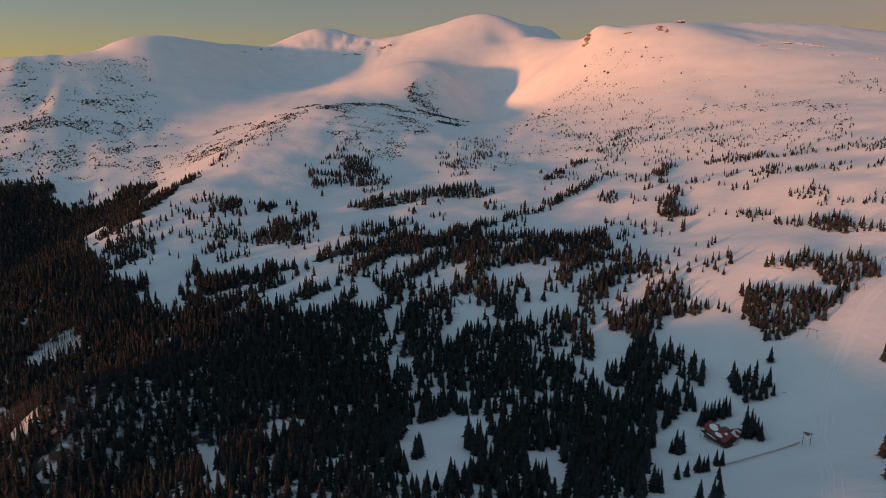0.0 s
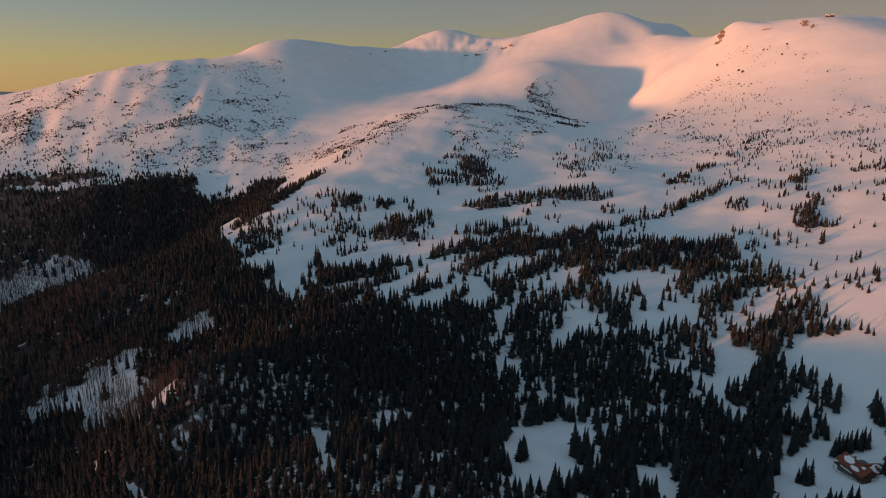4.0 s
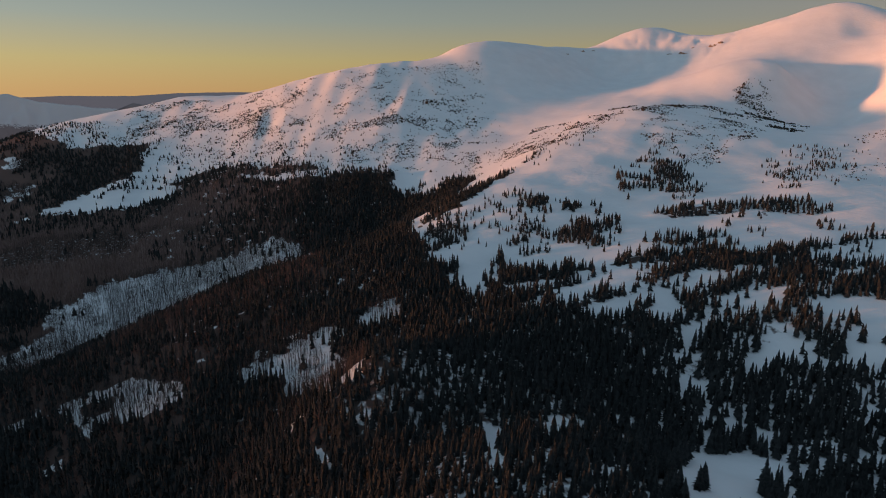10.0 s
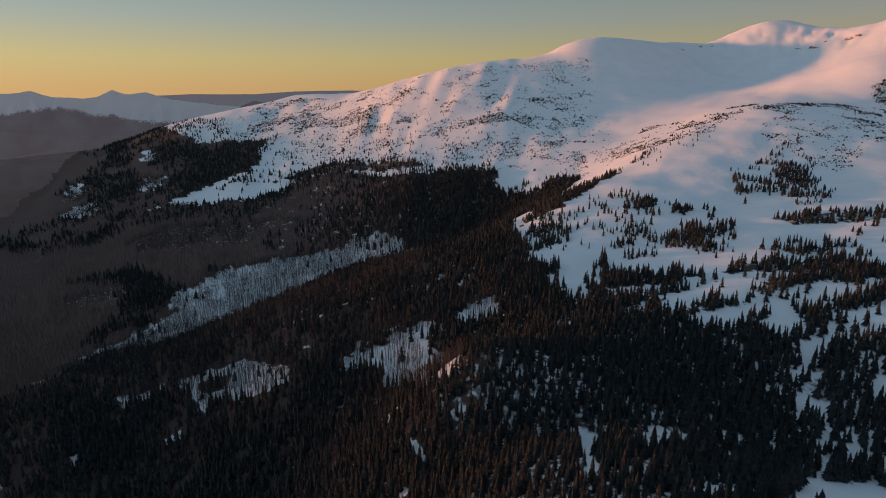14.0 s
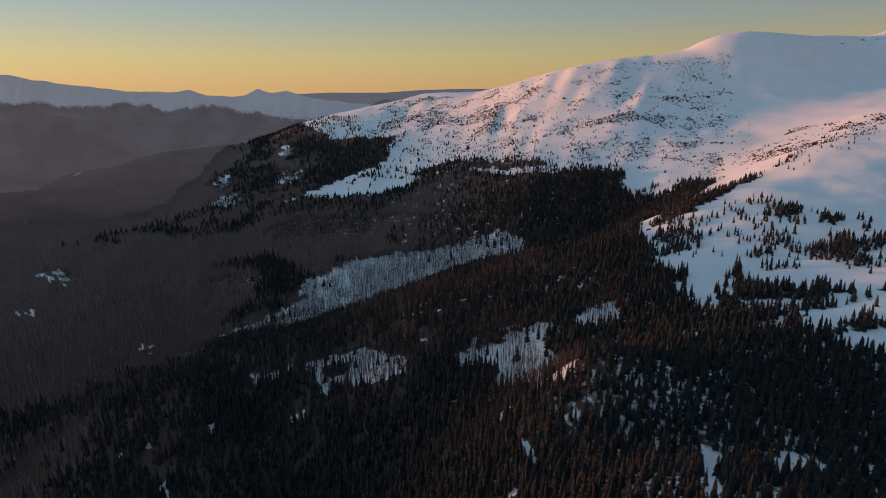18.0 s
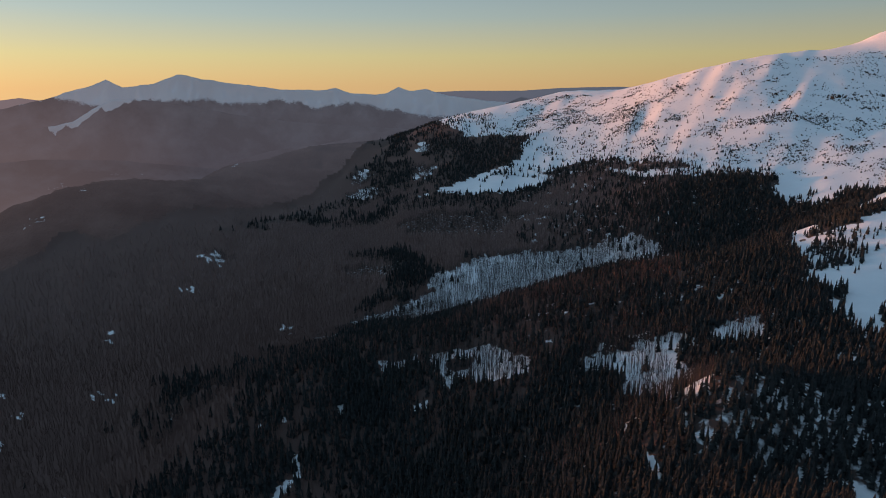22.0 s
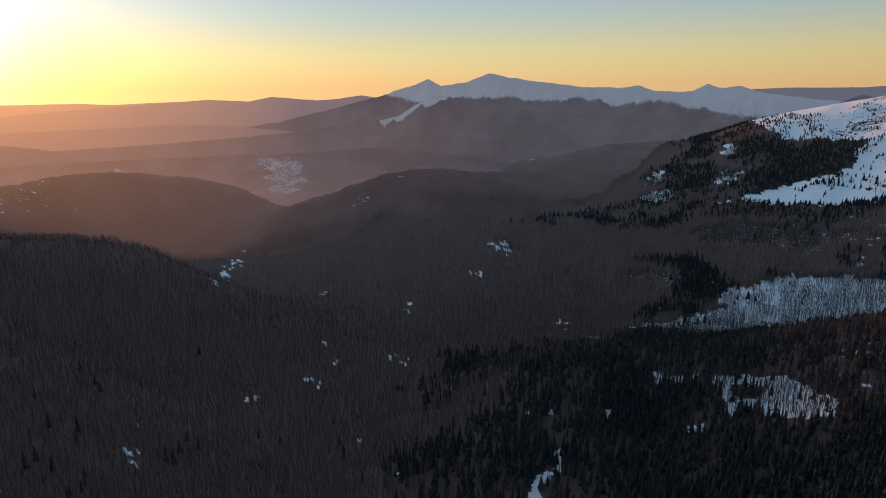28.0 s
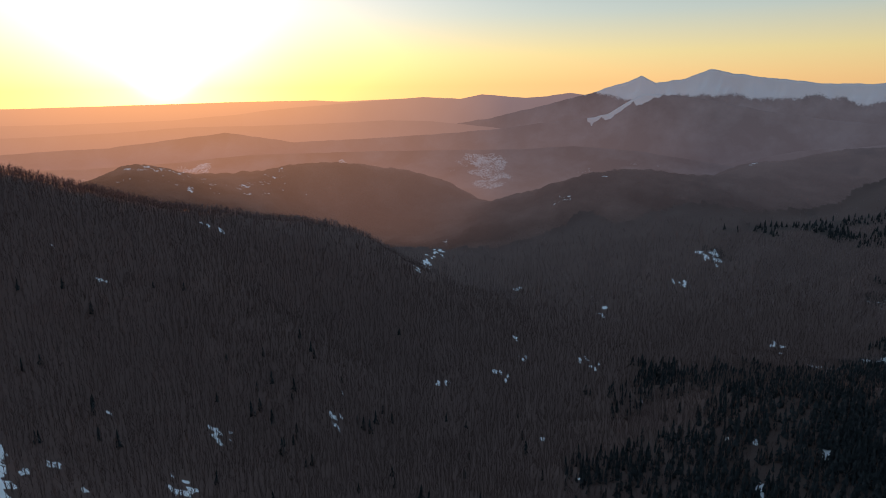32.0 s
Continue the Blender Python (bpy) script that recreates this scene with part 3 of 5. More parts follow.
glade(0.95, -1768, -385, -1846, -409, -1843, -422, -1763, -410, -1686, -386, -1688, -374)
glade(0.95, -1503, -374, -1561, -400, -1556, -420, -1492, -414, -1434, -388, -1439, -368)
glade(0.95, -2416, 1030, -2437, 1032, -2443, 1019, -2427, 1004, -2405, 1003, -2400, 1016)
glade(0.95, -513, 113, -528, 115, -528, 112, -515, 107, -500, 106, -500, 109)
glade(0.95, -776, 84, -803, 85, -804, 82, -777, 77, -750, 76, -749, 80)
glade(0.95, -1336, 214, -1355, 208, -1358, 190, -1341, 179, -1322, 185, -1319, 203)
glade(0.95, -941, 351, -981, 358, -986, 346, -949, 326, -909, 318, -904, 331)
glade(0.95, -473, -303, -480, -317, -472, -329, -456, -327, -448, -313, -457, -301)
glade(0.95, -371, -265, -380, -282, -370, -295, -351, -290, -343, -274, -352, -261)
glade(0.95, -311, -330, -319, -343, -315, -347, -302, -338, -294, -325, -299, -321)
glade(0.95, -300, -302, -301, -311, -292, -319, -283, -317, -283, -308, -291, -300)
glade(0.95, -293, -330, -294, -335, -289, -339, -284, -338, -283, -332, -287, -328)
glade(0.95, -1511, -1217, -1532, -1244, -1522, -1256, -1491, -1240, -1470, -1213, -1480, -1201)
glade(0.95, -1550, -1166, -1564, -1190, -1551, -1206, -1525, -1199, -1511, -1175, -1523, -1159)
glade(0.95, -1635, -1148, -1654, -1180, -1637, -1205, -1600, -1196, -1581, -1164, -1598, -1140)
glade(0.95, -1713, -1139, -1745, -1171, -1734, -1186, -1693, -1169, -1662, -1137, -1672, -1122)
glade(0.95, -1597, -1059, -1616, -1083, -1607, -1097, -1578, -1088, -1558, -1064, -1568, -1050)
glade(0.95, -1578, -1103, -1592, -1121, -1584, -1132, -1562, -1125, -1549, -1107, -1557, -1096)
glade(0.95, -1692, -1043, -1708, -1066, -1696, -1086, -1668, -1081, -1652, -1058, -1664, -1038)
glade(0.95, -1848, -1046, -1870, -1071, -1858, -1091, -1825, -1085, -1804, -1059, -1815, -1040)
glade(0.95, -1857, -1009, -1889, -1035, -1881, -1048, -1842, -1035, -1811, -1009, -1818, -996)
glade(0.95, -2069, -1035, -2110, -1061, -2105, -1070, -2060, -1053, -2019, -1027, -2024, -1017)
glade(0.95, -1654, -995, -1665, -1010, -1658, -1022, -1639, -1019, -1628, -1004, -1635, -992)
glade(0.95, -1853, -972, -1871, -986, -1866, -994, -1844, -988, -1827, -973, -1831, -965)
glade(0.95, -1954, -895, -1969, -906, -1966, -913, -1948, -909, -1933, -898, -1936, -891)
glade(0.95, -594, -526, -602, -536, -600, -539, -589, -532, -581, -522, -583, -519)
glade(0.95, -587, -586, -595, -596, -593, -598, -583, -590, -575, -580, -577, -578)
glade(0.95, -914, -585, -924, -599, -918, -608, -901, -604, -891, -591, -897, -581)
glade(0.95, -414, -378, -418, -385, -415, -388, -408, -384, -404, -377, -406, -374)
glade(0.95, -674, -273, -687, -280, -686, -283, -672, -278, -659, -271, -660, -269)
glade(0.95, -608, -253, -620, -262, -617, -268, -602, -266, -590, -257, -593, -250)
glade(0.95, -601, -115, -609, -118, -608, -122, -600, -122, -592, -119, -593, -115)
glade(0.95, -438, -242, -440, -245, -439, -247, -435, -247, -433, -244, -435, -241)
scrub(0.4, -2174, 1305, -2078, 1476, -2150, 1744, -1869, 1805, -1381, 1743, -1082, 1968, -870, 1875, -730, 1728, -601, 1358, -715, 1293, -1075, 1298, -1360, 1292, -1564,
      1428, -1746, 1377, -1899, 1359)
scrub(0.35, -2061, 1644, -1972, 1769, -1829, 1685, -1831, 1539)
scrub(0.3, -1587, 1759, -1343, 1882, -1084, 2055, -924, 1906, -1158, 1737)
scrub(0.6, -120, 1854, -93, 2116, -33, 2191, 43, 1786, 31, 1652, -34, 1786)
scrub(0.4, -569, 1348, -588, 1715, -422, 1736, -354, 1927, -349, 1392, -438, 1213)
scrub(0.3, -276, 1452, -199, 1921, -16, 1613, -98, 1224, -178, 1290)
wood(0.2, -15, 1228, 58, 1462, 137, 1486, 98, 1160)
wood(0.16, 228, 1695, 412, 1965, 529, 1790, 492, 1363, 301, 1160, 286, 1457)
wood(0.25, 897, 1515, 997, 1621, 1013, 1525, 860, 1282)
wood(0.16, 413, 1296, 544, 1351, 594, 1283, 483, 1116)
wood(0.07, 99, 958, 380, 1384, 700, 1136, 579, 847, 376, 1026)
wood(0.5, 129, 998, 204, 1152, 346, 1343, 417, 1456, 362, 1339, 213, 1122, 146, 995)
wood(0.5, 288, 939, 336, 1074, 383, 1076, 348, 997, 295, 907)
wood(0.45, 363, 1042, 468, 1036, 547, 940, 604, 885, 577, 843, 514, 882, 444, 981)
wood(0.3, 349, 883, 412, 824, 424, 665, 449, 644, 430, 616, 404, 651, 390, 777)
scrub(0.1, 16, 1170, 258, 1933, 493, 2202, 635, 2064, 737, 1676, 781, 1271, 606, 974, 331, 1195)
wood(0.5, -2398, 1437, -2301, 1466, -2114, 1490, -1905, 1389, -1855, 1303, -1954, 1257, -2101, 1285)
wood(0.55, -1855, 1303, -1869, 1418, -1744, 1380, -1616, 1240, -1521, 1143, -1528, 1103, -1673, 1265)
wood(0.25, -1595, 1072, -1560, 1170, -1562, 1261, -1385, 1156, -1370, 1065, -1504, 1044)
wood(0.12, -1482, 1297, -1404, 1531, -1206, 1679, -874, 1470, -774, 1251, -1015, 1264, -1233, 1293)
bands(0.92, -347, 626, -333, 763, -239, 744, -148, 729, -124, 840, -55, 961, 105, 1021, 192, 1003, 305, 1135, 270, 964, 240, 772, 225, 576, 207, 465, 170, 432, 107, 532,
      32, 513, -40, 510, -89, 517, -159, 513, -214, 516)
bands(0.5, -89, 517, 32, 513, 107, 532, 170, 432, 170, 388, 118, 326, 88, 252, 28, 243, -34, 428)
wood(0.8, -141, 691, -98, 756, -17, 777, 83, 796, 150, 767, 190, 686, 216, 567, 207, 487, 175, 470, 109, 542, 33, 533, -45, 579, -101, 595)
hamlet(1, -1575, -1359, -1632, -1399, -1773, -1242, -1918, -1107, -2048, -1025, -1971, -978, -1837, -977, -1749, -1010, -1686, -1095, -1597, -1204)
hamlet(0.9, -1968, -354, -1973, -384, -1837, -400, -1690, -415, -1675, -393, -1812, -375)
glade(0.95, -1854, -389, -1860, -405, -1652, -410, -1248, -349, -1214, -332, -1575, -383, -1763, -382)
glade(0.95, -1843, -392, -1849, -411, -1634, -411, -1247, -351, -1226, -335, -1583, -383)
wood(0.6, -1698, 1267, -1759, 1378, -1800, 1470, -1749, 1443, -1693, 1342, -1638, 1244)
wood(0.75, -1445, 1167, -1429, 1229, -1373, 1305, -1272, 1317, -1041, 1304, -997, 1268, -1102, 1243, -1213, 1253, -1291, 1223, -1363, 1196)
wood(0.45, -1377, 1152, -1279, 1210, -1030, 1241, -944, 1308, -804, 1292, -770, 1236, -978, 1175, -1208, 1140)
wood(0.14, -1562, 1167, -1774, 1465, -1582, 1516, -1014, 1408, -808, 1298, -1011, 1217, -1357, 1135)
wood(0.35, -241, 1116, -222, 1264, -201, 1373, -137, 1263, -73, 1101, -101, 1006, -147, 985, -198, 1027)
wood(0.2, -14, 1252, 20, 1442, 143, 1537, 127, 1309, 61, 1097, -2, 1109)
scrub(0.6, -133, 2220, -41, 2357, 63, 1875, 60, 1676, -6, 1693, -84, 1967)
scrub(0.3, -333, 1669, -282, 1968, -73, 2046, -61, 1794, -231, 1628)
scrub(0.14, -1953, 1442, -1869, 1805, -1416, 1986, -1023, 2307, -607, 1590, -537, 1214, -944, 1308, -1389, 1260)


def within(x, y, outline):
    """Which of the places lie inside the outline."""
    inside = np.zeros(len(x), bool)
    lo, hi = outline.min(0), outline.max(0)
    near = np.flatnonzero((x >= lo[0]) & (x <= hi[0]) & (y >= lo[1]) & (y <= hi[1]))
    if not len(near):
        return inside
    px, py = x[near], y[near]
    odd = np.zeros(len(near), bool)
    for (x0, y0), (x1, y1) in zip(outline, np.roll(outline, -1, 0)):
        if y0 == y1:
            continue
        crosses = (y0 > py) != (y1 > py)
        odd ^= crosses & (px < x0 + (py - y0) * (x1 - x0) / (y1 - y0))
    inside[near] = odd
    return inside


def level(kind, x, y):
    """Highest density of that kind at each place, with ragged edges."""
    shape = np.shape(x)
    x, y = np.ravel(x).astype(float), np.ravel(y).astype(float)
    ragged = np.clip(np.hypot(x, y) * 0.02, 5, 22) * (0.5 if kind == "clearing" else 1)
    u = x + (grain(x, y, 22, 11) + grain(x, y, 9, 12) - 1) * ragged
    v = y + (grain(x, y, 22, 13) + grain(x, y, 9, 14) - 1) * ragged
    out = np.zeros(len(x))
    for density, outline in ZONES[kind]:
        out = np.maximum(out, density * within(u, v, outline))
    if kind == "bare":
        # near stands are broken up by evergreens
        patchy = np.clip((grain(x, y, 36, 91) * 0.6 + grain(x, y, 14, 92) * 0.4 - 0.4) * 8, 0, 1)
        near = np.clip((950 - np.hypot(x, y)) / 150, 0, 1)
        out = out * (1 - near * (1 - patchy))
    return out.reshape(shape)


def bearing(x, y):
    a = np.degrees(np.arctan2(-x, y))
    return np.where(a < -90, a + 360, a)


def opening(x, y):
    """Open snow in the woods; the glades are broken up by single crowns."""
    broken = np.clip((grain(x, y, 13, 71) * 0.5 + grain(x, y, 6, 72) * 0.5 - 0.49) * 9, 0, 1)
    return np.maximum(level("clearing", x, y), level("glade", x, y) * broken)


def spruce_chance(x, y):
    c = level("wood", x, y)
    r = np.hypot(x, y)
    thin = np.where(c > 0.6, np.clip((grain(x, y, 17, 21) - 0.08) * 4.5, np.where(c > 0.94, 0.7, 0.3), 1), np.clip((grain(x, y, 25, 22) - 0.3) * 4.2, 0, 2.3))
    c = np.clip(c * thin, 0, 0.97) * (1 - opening(x, y)) * np.interp(level("bare", x, y), [0, 0.2, 0.6, 0.72, 1], [1, 0.6, 0.42, 0.15, 0.1])
    c = c * (1 - wind_gaps(x, y))
    c = np.maximum(c, level("clump", x, y))
    brown = broadleaf(x, y)
    return np.where(r > 3300, 0, c * (1 - brown)) * thinning(x, y)


def wind_gaps(x, y):
    """Snow lanes that the wind keeps open between bands of trees."""
    wind = grain(0.58 * x + 0.81 * y, 3.2 * (0.81 * x - 0.58 * y), 62, 24) * 0.65 + grain(x, y, 15, 25) * 0.35
    return level("bands", x, y) * np.clip((0.485 - wind) * 9, 0, 1)


def broadleaf(x, y):
    """Share of leafless broadleaf canopy, high in the wide valley."""
    a, r = bearing(x, y), np.hypot(x, y)
    rich = np.clip((a - 66) / 12, 0, 1) * 0.3 - np.clip((a - 100) / 15, 0, 1) * np.clip((1800 - r) / 100, 0, 1) * 0.2 + np.clip((r - 1750) / 100, 0, 1) * np.clip((a - 70) / 10, 0, 1) * 0.2 + np.clip((a - 80) / 8, 0, 1) * np.clip((r - 950) / 200, 0, 1) * 0.12
    near_spur = 0.12 * np.clip((a - 26) / 8, 0, 1) * np.clip((62 - a) / 10, 0, 1) * np.clip((r - 430) / 100, 0, 1) * np.clip((1020 - r) / 80, 0, 1)
    share = np.clip((a - np.where(r < 1020, 27, 36)) / np.where(r < 1020, 12, 14), 0, 1) * np.clip((near_spur + grain(x, y, 120, 31) * 0.6 + grain(x, y, 45, 32) * 0.4 - 0.4 + rich + 0.3 * np.clip((r - 950) / 100, 0, 1) * np.clip((1750 - r) / 200, 0, 1)) * 5, 0, 1)
    share = share * (1 - 0.9 * np.clip((66 - a - 14 * (grain(x, y, 210, 33) - 0.5) - 8 * (grain(x, y, 60, 34) - 0.5)) / 9, 0, 1) * np.clip((r - 1650 - 300 * (grain(x, y, 130, 37) - 0.5)) / 120, 0, 1))
    share = share * np.clip((r - 330) / 150, 0, 1) * np.interp(r + np.clip(a - 78, 0, 20) * 12, [450, 1000], [0.3, 1])
    # past the mouth of the valley the broadleaf wood is all but closed
    closed = np.clip((a - 68 + 26 * (grain(x, y, 170, 39) - 0.5) + 14 * (grain(x, y, 55, 29) - 0.5)) / 20, 0, 1) * np.clip((r - 300) / 60, 0, 1) * (0.985 + 0.015 * grain(x, y, 50, 30))
    return np.maximum(share, closed)


def canopy_chance(x, y):
    return level("wood", x, y) * (1 - opening(x, y)) * broadleaf(x, y) * np.where(level("bare", x, y) > 0, 0, 1) * thinning(x, y)


def bare_chance(x, y):
    return level("bare", x, y) * np.clip((grain(x, y, 20, 23) - 0.1) * 3, 0.3, 1) * (1 - far_share(x, y))


def scrub_chance(x, y):
    patchy = np.clip((grain(x, y, 95, 40) * 0.4 + grain(x, y, 38, 41) * 0.35 + grain(x, y, 14, 42) * 0.25 - 0.455) * 7, 0.04, 1.7)
    return level("scrub", x, y) * patchy * (1 - np.clip(level("wood", x, y) * 3, 0, 1))


def floor_cover(x, y):
    c = level("wood", x, y)
    c = np.where(c > 0.6, 1.08 * c, 0) * (1 - opening(x, y)) * np.interp(level("bare", x, y), [0, 0.3, 0.5, 0.7, 0.8], [1, 0.9, 0.66, 0.28, 0.2])
    c = c * (1 - np.clip(wind_gaps(x, y) * 1.1, 0, 1))
    r, a = np.hypot(x, y), bearing(x, y)
    c = np.where(a > 52, np.clip(c * 1.1, 0, 1), c * np.clip((grain(x, y, 12, 61) - 0.1) * 6, 0.4, 1) * np.maximum(np.interp(r, [450, 800], [0.5, 0.95]), np.interp(a, [28, 44], [0.5, 0.95])))
    c = c * np.interp(a, [-4, 12], [0.5, 1])
    return np.where((r > 2850) & (a > 62) & (a < 150), 0.9, c)


def spruce_height(x, y):
    r, z = np.hypot(x, y), ground(x, y) - CAM_Z
    return np.interp(z, [-420, -200, -150, -60], [17, 14.5, 10.5, 6.5]) * np.where(level("wood", x, y) < 0.5, 0.8, 1)


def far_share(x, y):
    """1 where the valley slopes lose their single trees and get haze as glow, 0 in the near country."""
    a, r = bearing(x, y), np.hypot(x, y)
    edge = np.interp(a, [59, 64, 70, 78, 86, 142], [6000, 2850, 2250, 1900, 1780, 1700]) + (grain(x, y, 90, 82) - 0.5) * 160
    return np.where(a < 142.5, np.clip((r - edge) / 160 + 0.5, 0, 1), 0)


def thinning(x, y):
    """The single trees thin out towards the far cover."""
    a, r = bearing(x, y), np.hypot(x, y)
    edge = np.interp(a, [59, 64, 70, 78, 86, 142], [6000, 2850, 2250, 1900, 1780, 1700])
    return np.clip((edge - r) / 700, 0, 1) * (1 - far_share(x, y))


# ---- ground ----
def mesh_from(name, verts, faces, sides, mat, smooth=True):
    """A mesh from arrays; faces all have that many sides."""
    me = bpy.data.meshes.new(name)
    n = len(faces)
    me.vertices.add(len(verts))
    me.vertices.foreach_set("co", np.asarray(verts, np.float32).ravel())
    me.loops.add(n * sides)
    me.loops.foreach_set("vertex_index", np.asarray(faces, np.int32).ravel())
    me.polygons.add(n)
    me.polygons.foreach_set("loop_start", np.arange(0, n * sides, sides, dtype=np.int32))
    me.polygons.foreach_set("loop_total", np.full(n, sides, np.int32))
    me.polygons.foreach_set("use_smooth", np.full(n, smooth))
    me.materials.append(mat)
    me.update(calc_edges=True)
    return me


def make_ground():
    """The whole sheet of land. Its faces beyond the edge of the near woods are handed on to far_woods, which adds haze
    glow.
    """
    bearings = np.concatenate([np.arange(-42, 143, 0.24), np.arange(144, 317, 2.5)])
    ranges = np.concatenate([[0.001, 4, 10], np.exp(np.arange(math.log(18), math.log(4930), 0.0118))])
    a, r = np.meshgrid(np.radians(bearings), ranges, indexing="ij")
    x, y = 0.6 - np.sin(a) * r, 0.6 + np.cos(a) * r
    z = ground(x, y)
    na, nr = a.shape
    i, j = np.meshgrid(np.arange(na), np.arange(nr - 1), indexing="ij")
    k = (i + 1) % na
    faces = np.stack([i * nr + j, i * nr + j + 1, k * nr + j + 1, k * nr + j], -1).reshape(-1, 4)
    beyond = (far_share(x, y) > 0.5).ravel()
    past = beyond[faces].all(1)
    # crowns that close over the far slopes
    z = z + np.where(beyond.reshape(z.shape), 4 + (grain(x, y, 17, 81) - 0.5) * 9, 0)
    verts = np.stack([x, y, z], -1).reshape(-1, 3)
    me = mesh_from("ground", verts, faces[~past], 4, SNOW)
    attr = me.attributes.new("woods", "FLOAT", "POINT")
    attr.data.foreach_set("value", floor_cover(x, y).ravel().astype(np.float32))
    me.attributes.new("litter", "FLOAT", "POINT").data.foreach_set("value", broadleaf(x, y).ravel().astype(np.float32))
    tagged(new("ground", me), "snow-covered mountain slopes with dark forest floor", "ground", kind="structure")
    return verts, faces[past]


LAND, FAR_FACES = make_ground()


# ---- woods ----
def spruce_shape(tiers, sides, seed, slim=0.165):
    """Crown of drooping whorls, unit height, as vertices and triangles."""
    rng = np.random.RandomState(seed)
    v, f = [], []
    for k in range(tiers):
        u = k / tiers
        low, top = 0.06 + 0.86 * u, min(1.0, 0.06 + 0.86 * u + 1.5 / tiers * (0.6 + 0.4 * (1 - u)))
        if k == tiers - 1:
            top = 1.0
        reach = slim * (1 - u) ** 0.85 * (0.85 + 0.3 * rng.rand()) + 0.012
        base = len(v)
        turn = rng.rand() * 6.3
        for s in range(sides):
            w = turn + 2 * math.pi * s / sides
            rr = reach * (0.42 + 0.4 * rng.rand() if s % 2 else 0.9 + 0.5 * rng.rand())
            v.append((rr * math.cos(w), rr * math.sin(w), low - 0.03 * rng.rand() + (0.02 if s % 2 else -0.015)))
        v.append((0.01 * rng.randn(), 0.01 * rng.randn(), top))
        f += [(base + s, base + (s + 1) % sides, base + sides) for s in range(sides)]
    return np.array(v), np.array(f)


def bare_shape(limbs, seed, low=0.3, thick=1.0):
    """Leafless broadleaf: thin trunk and steep limbs, unit height, triangles."""
    rng = np.random.RandomState(seed)
    v, f = [], []

    def stick(p, q, w):
        base = len(v)
        for s in range(3):
            t = 2.1 * s + p[2] * 5
            v.append((p[0] + w * math.cos(t), p[1] + w * math.sin(t), p[2]))
        v.append(q)
        f.extend([(base + s, base + (s + 1) % 3, base + 3) for s in range(3)])

    stick((0, 0, -0.03), (0.02 * rng.randn(), 0.02 * rng.randn(), 1.0), 0.015 * thick)
    for k in range(limbs):
        h = low + (0.8 - low) * rng.rand()
        t = 6.3 * rng.rand()
        reach = 0.10 + 0.13 * rng.rand()
        stick((0, 0, h), (reach * math.cos(t), reach * math.sin(t), min(1.02, h + 0.18 + 0.22 * rng.rand())), 0.012 * thick)
    return np.array(v), np.array(f)


def bush_shape(seed):
    rng = np.random.RandomState(seed)
    v = [(math.cos(t) * (0.7 + 0.6 * rng.rand()), math.sin(t) * (0.7 + 0.6 * rng.rand()), -0.15) for t in np.arange(6) * 1.047]
    v += [(0.5 * math.cos(t) * (0.6 + 0.7 * rng.rand()), 0.5 * math.sin(t) * (0.6 + 0.7 * rng.rand()), 0.6 + 0.4 * rng.rand()) for t in np.arange(3) * 2.09]
    f = [(0, 1, 6), (1, 2, 6), (2, 7, 6), (2, 3, 7), (3, 4, 7), (4, 8, 7), (4, 5, 8), (5, 0, 8), (0, 6, 8), (6, 7, 8)]
    return np.array(v), np.array(f)


def planted(name, shapes, spots, mat, rng, smooth=False):
    """All those trees in one mesh. spots: x, y, height, width factor."""
    kind = rng.randint(0, len(shapes), len(spots))
    vs, fs, start = [], [], 0
    z = ground(spots[:, 0], spots[:, 1])
    for k, (v, f) in enumerate(shapes):
        mine = kind == k
        p = spots[mine]
        if not len(p):
            continue
        t = rng.rand(len(p)) * 6.283
        c, s = np.cos(t)[:, None], np.sin(t)[:, None]
        h, w = p[:, 2:3], p[:, 2:3] * p[:, 3:4]
        x = (v[None, :, 0] * c - v[None, :, 1] * s) * w + p[:, 0:1]
        y = (v[None, :, 0] * s + v[None, :, 1] * c) * w + p[:, 1:2]
        zz = v[None, :, 2] * h + z[mine][:, None]
        vs.append(np.stack([x, y, zz], -1).reshape(-1, 3))
        fs.append((f[None] + (np.arange(len(p)) * len(v))[:, None, None] + start).reshape(-1, 3))
        start += len(p) * len(v)
    return mesh_from(name, np.concatenate(vs), np.concatenate(fs), 3, mat, smooth)


def spots_in(r0, r1, step, chance, rng, az0=-40, az1=141):
    """Jittered places between two ranges that chance(x, y) accepts."""
    g = np.arange(-r1, r1, step)
    x, y = np.meshgrid(g, g)
    x, y = x.ravel() + rng.uniform(-0.45, 0.45, x.size) * step, y.ravel() + rng.uniform(-0.45, 0.45, x.size) * step
    r, a = np.hypot(x, y), np.degrees(np.arctan2(-x, y))
    a = np.where(a < -90, a + 360, a)
    ok = (r > r0) & (r < r1) & (a > az0) & (a < az1)
    x, y = x[ok], y[ok]
    ok = rng.rand(len(x)) < chance(x, y)
    return x[ok], y[ok]


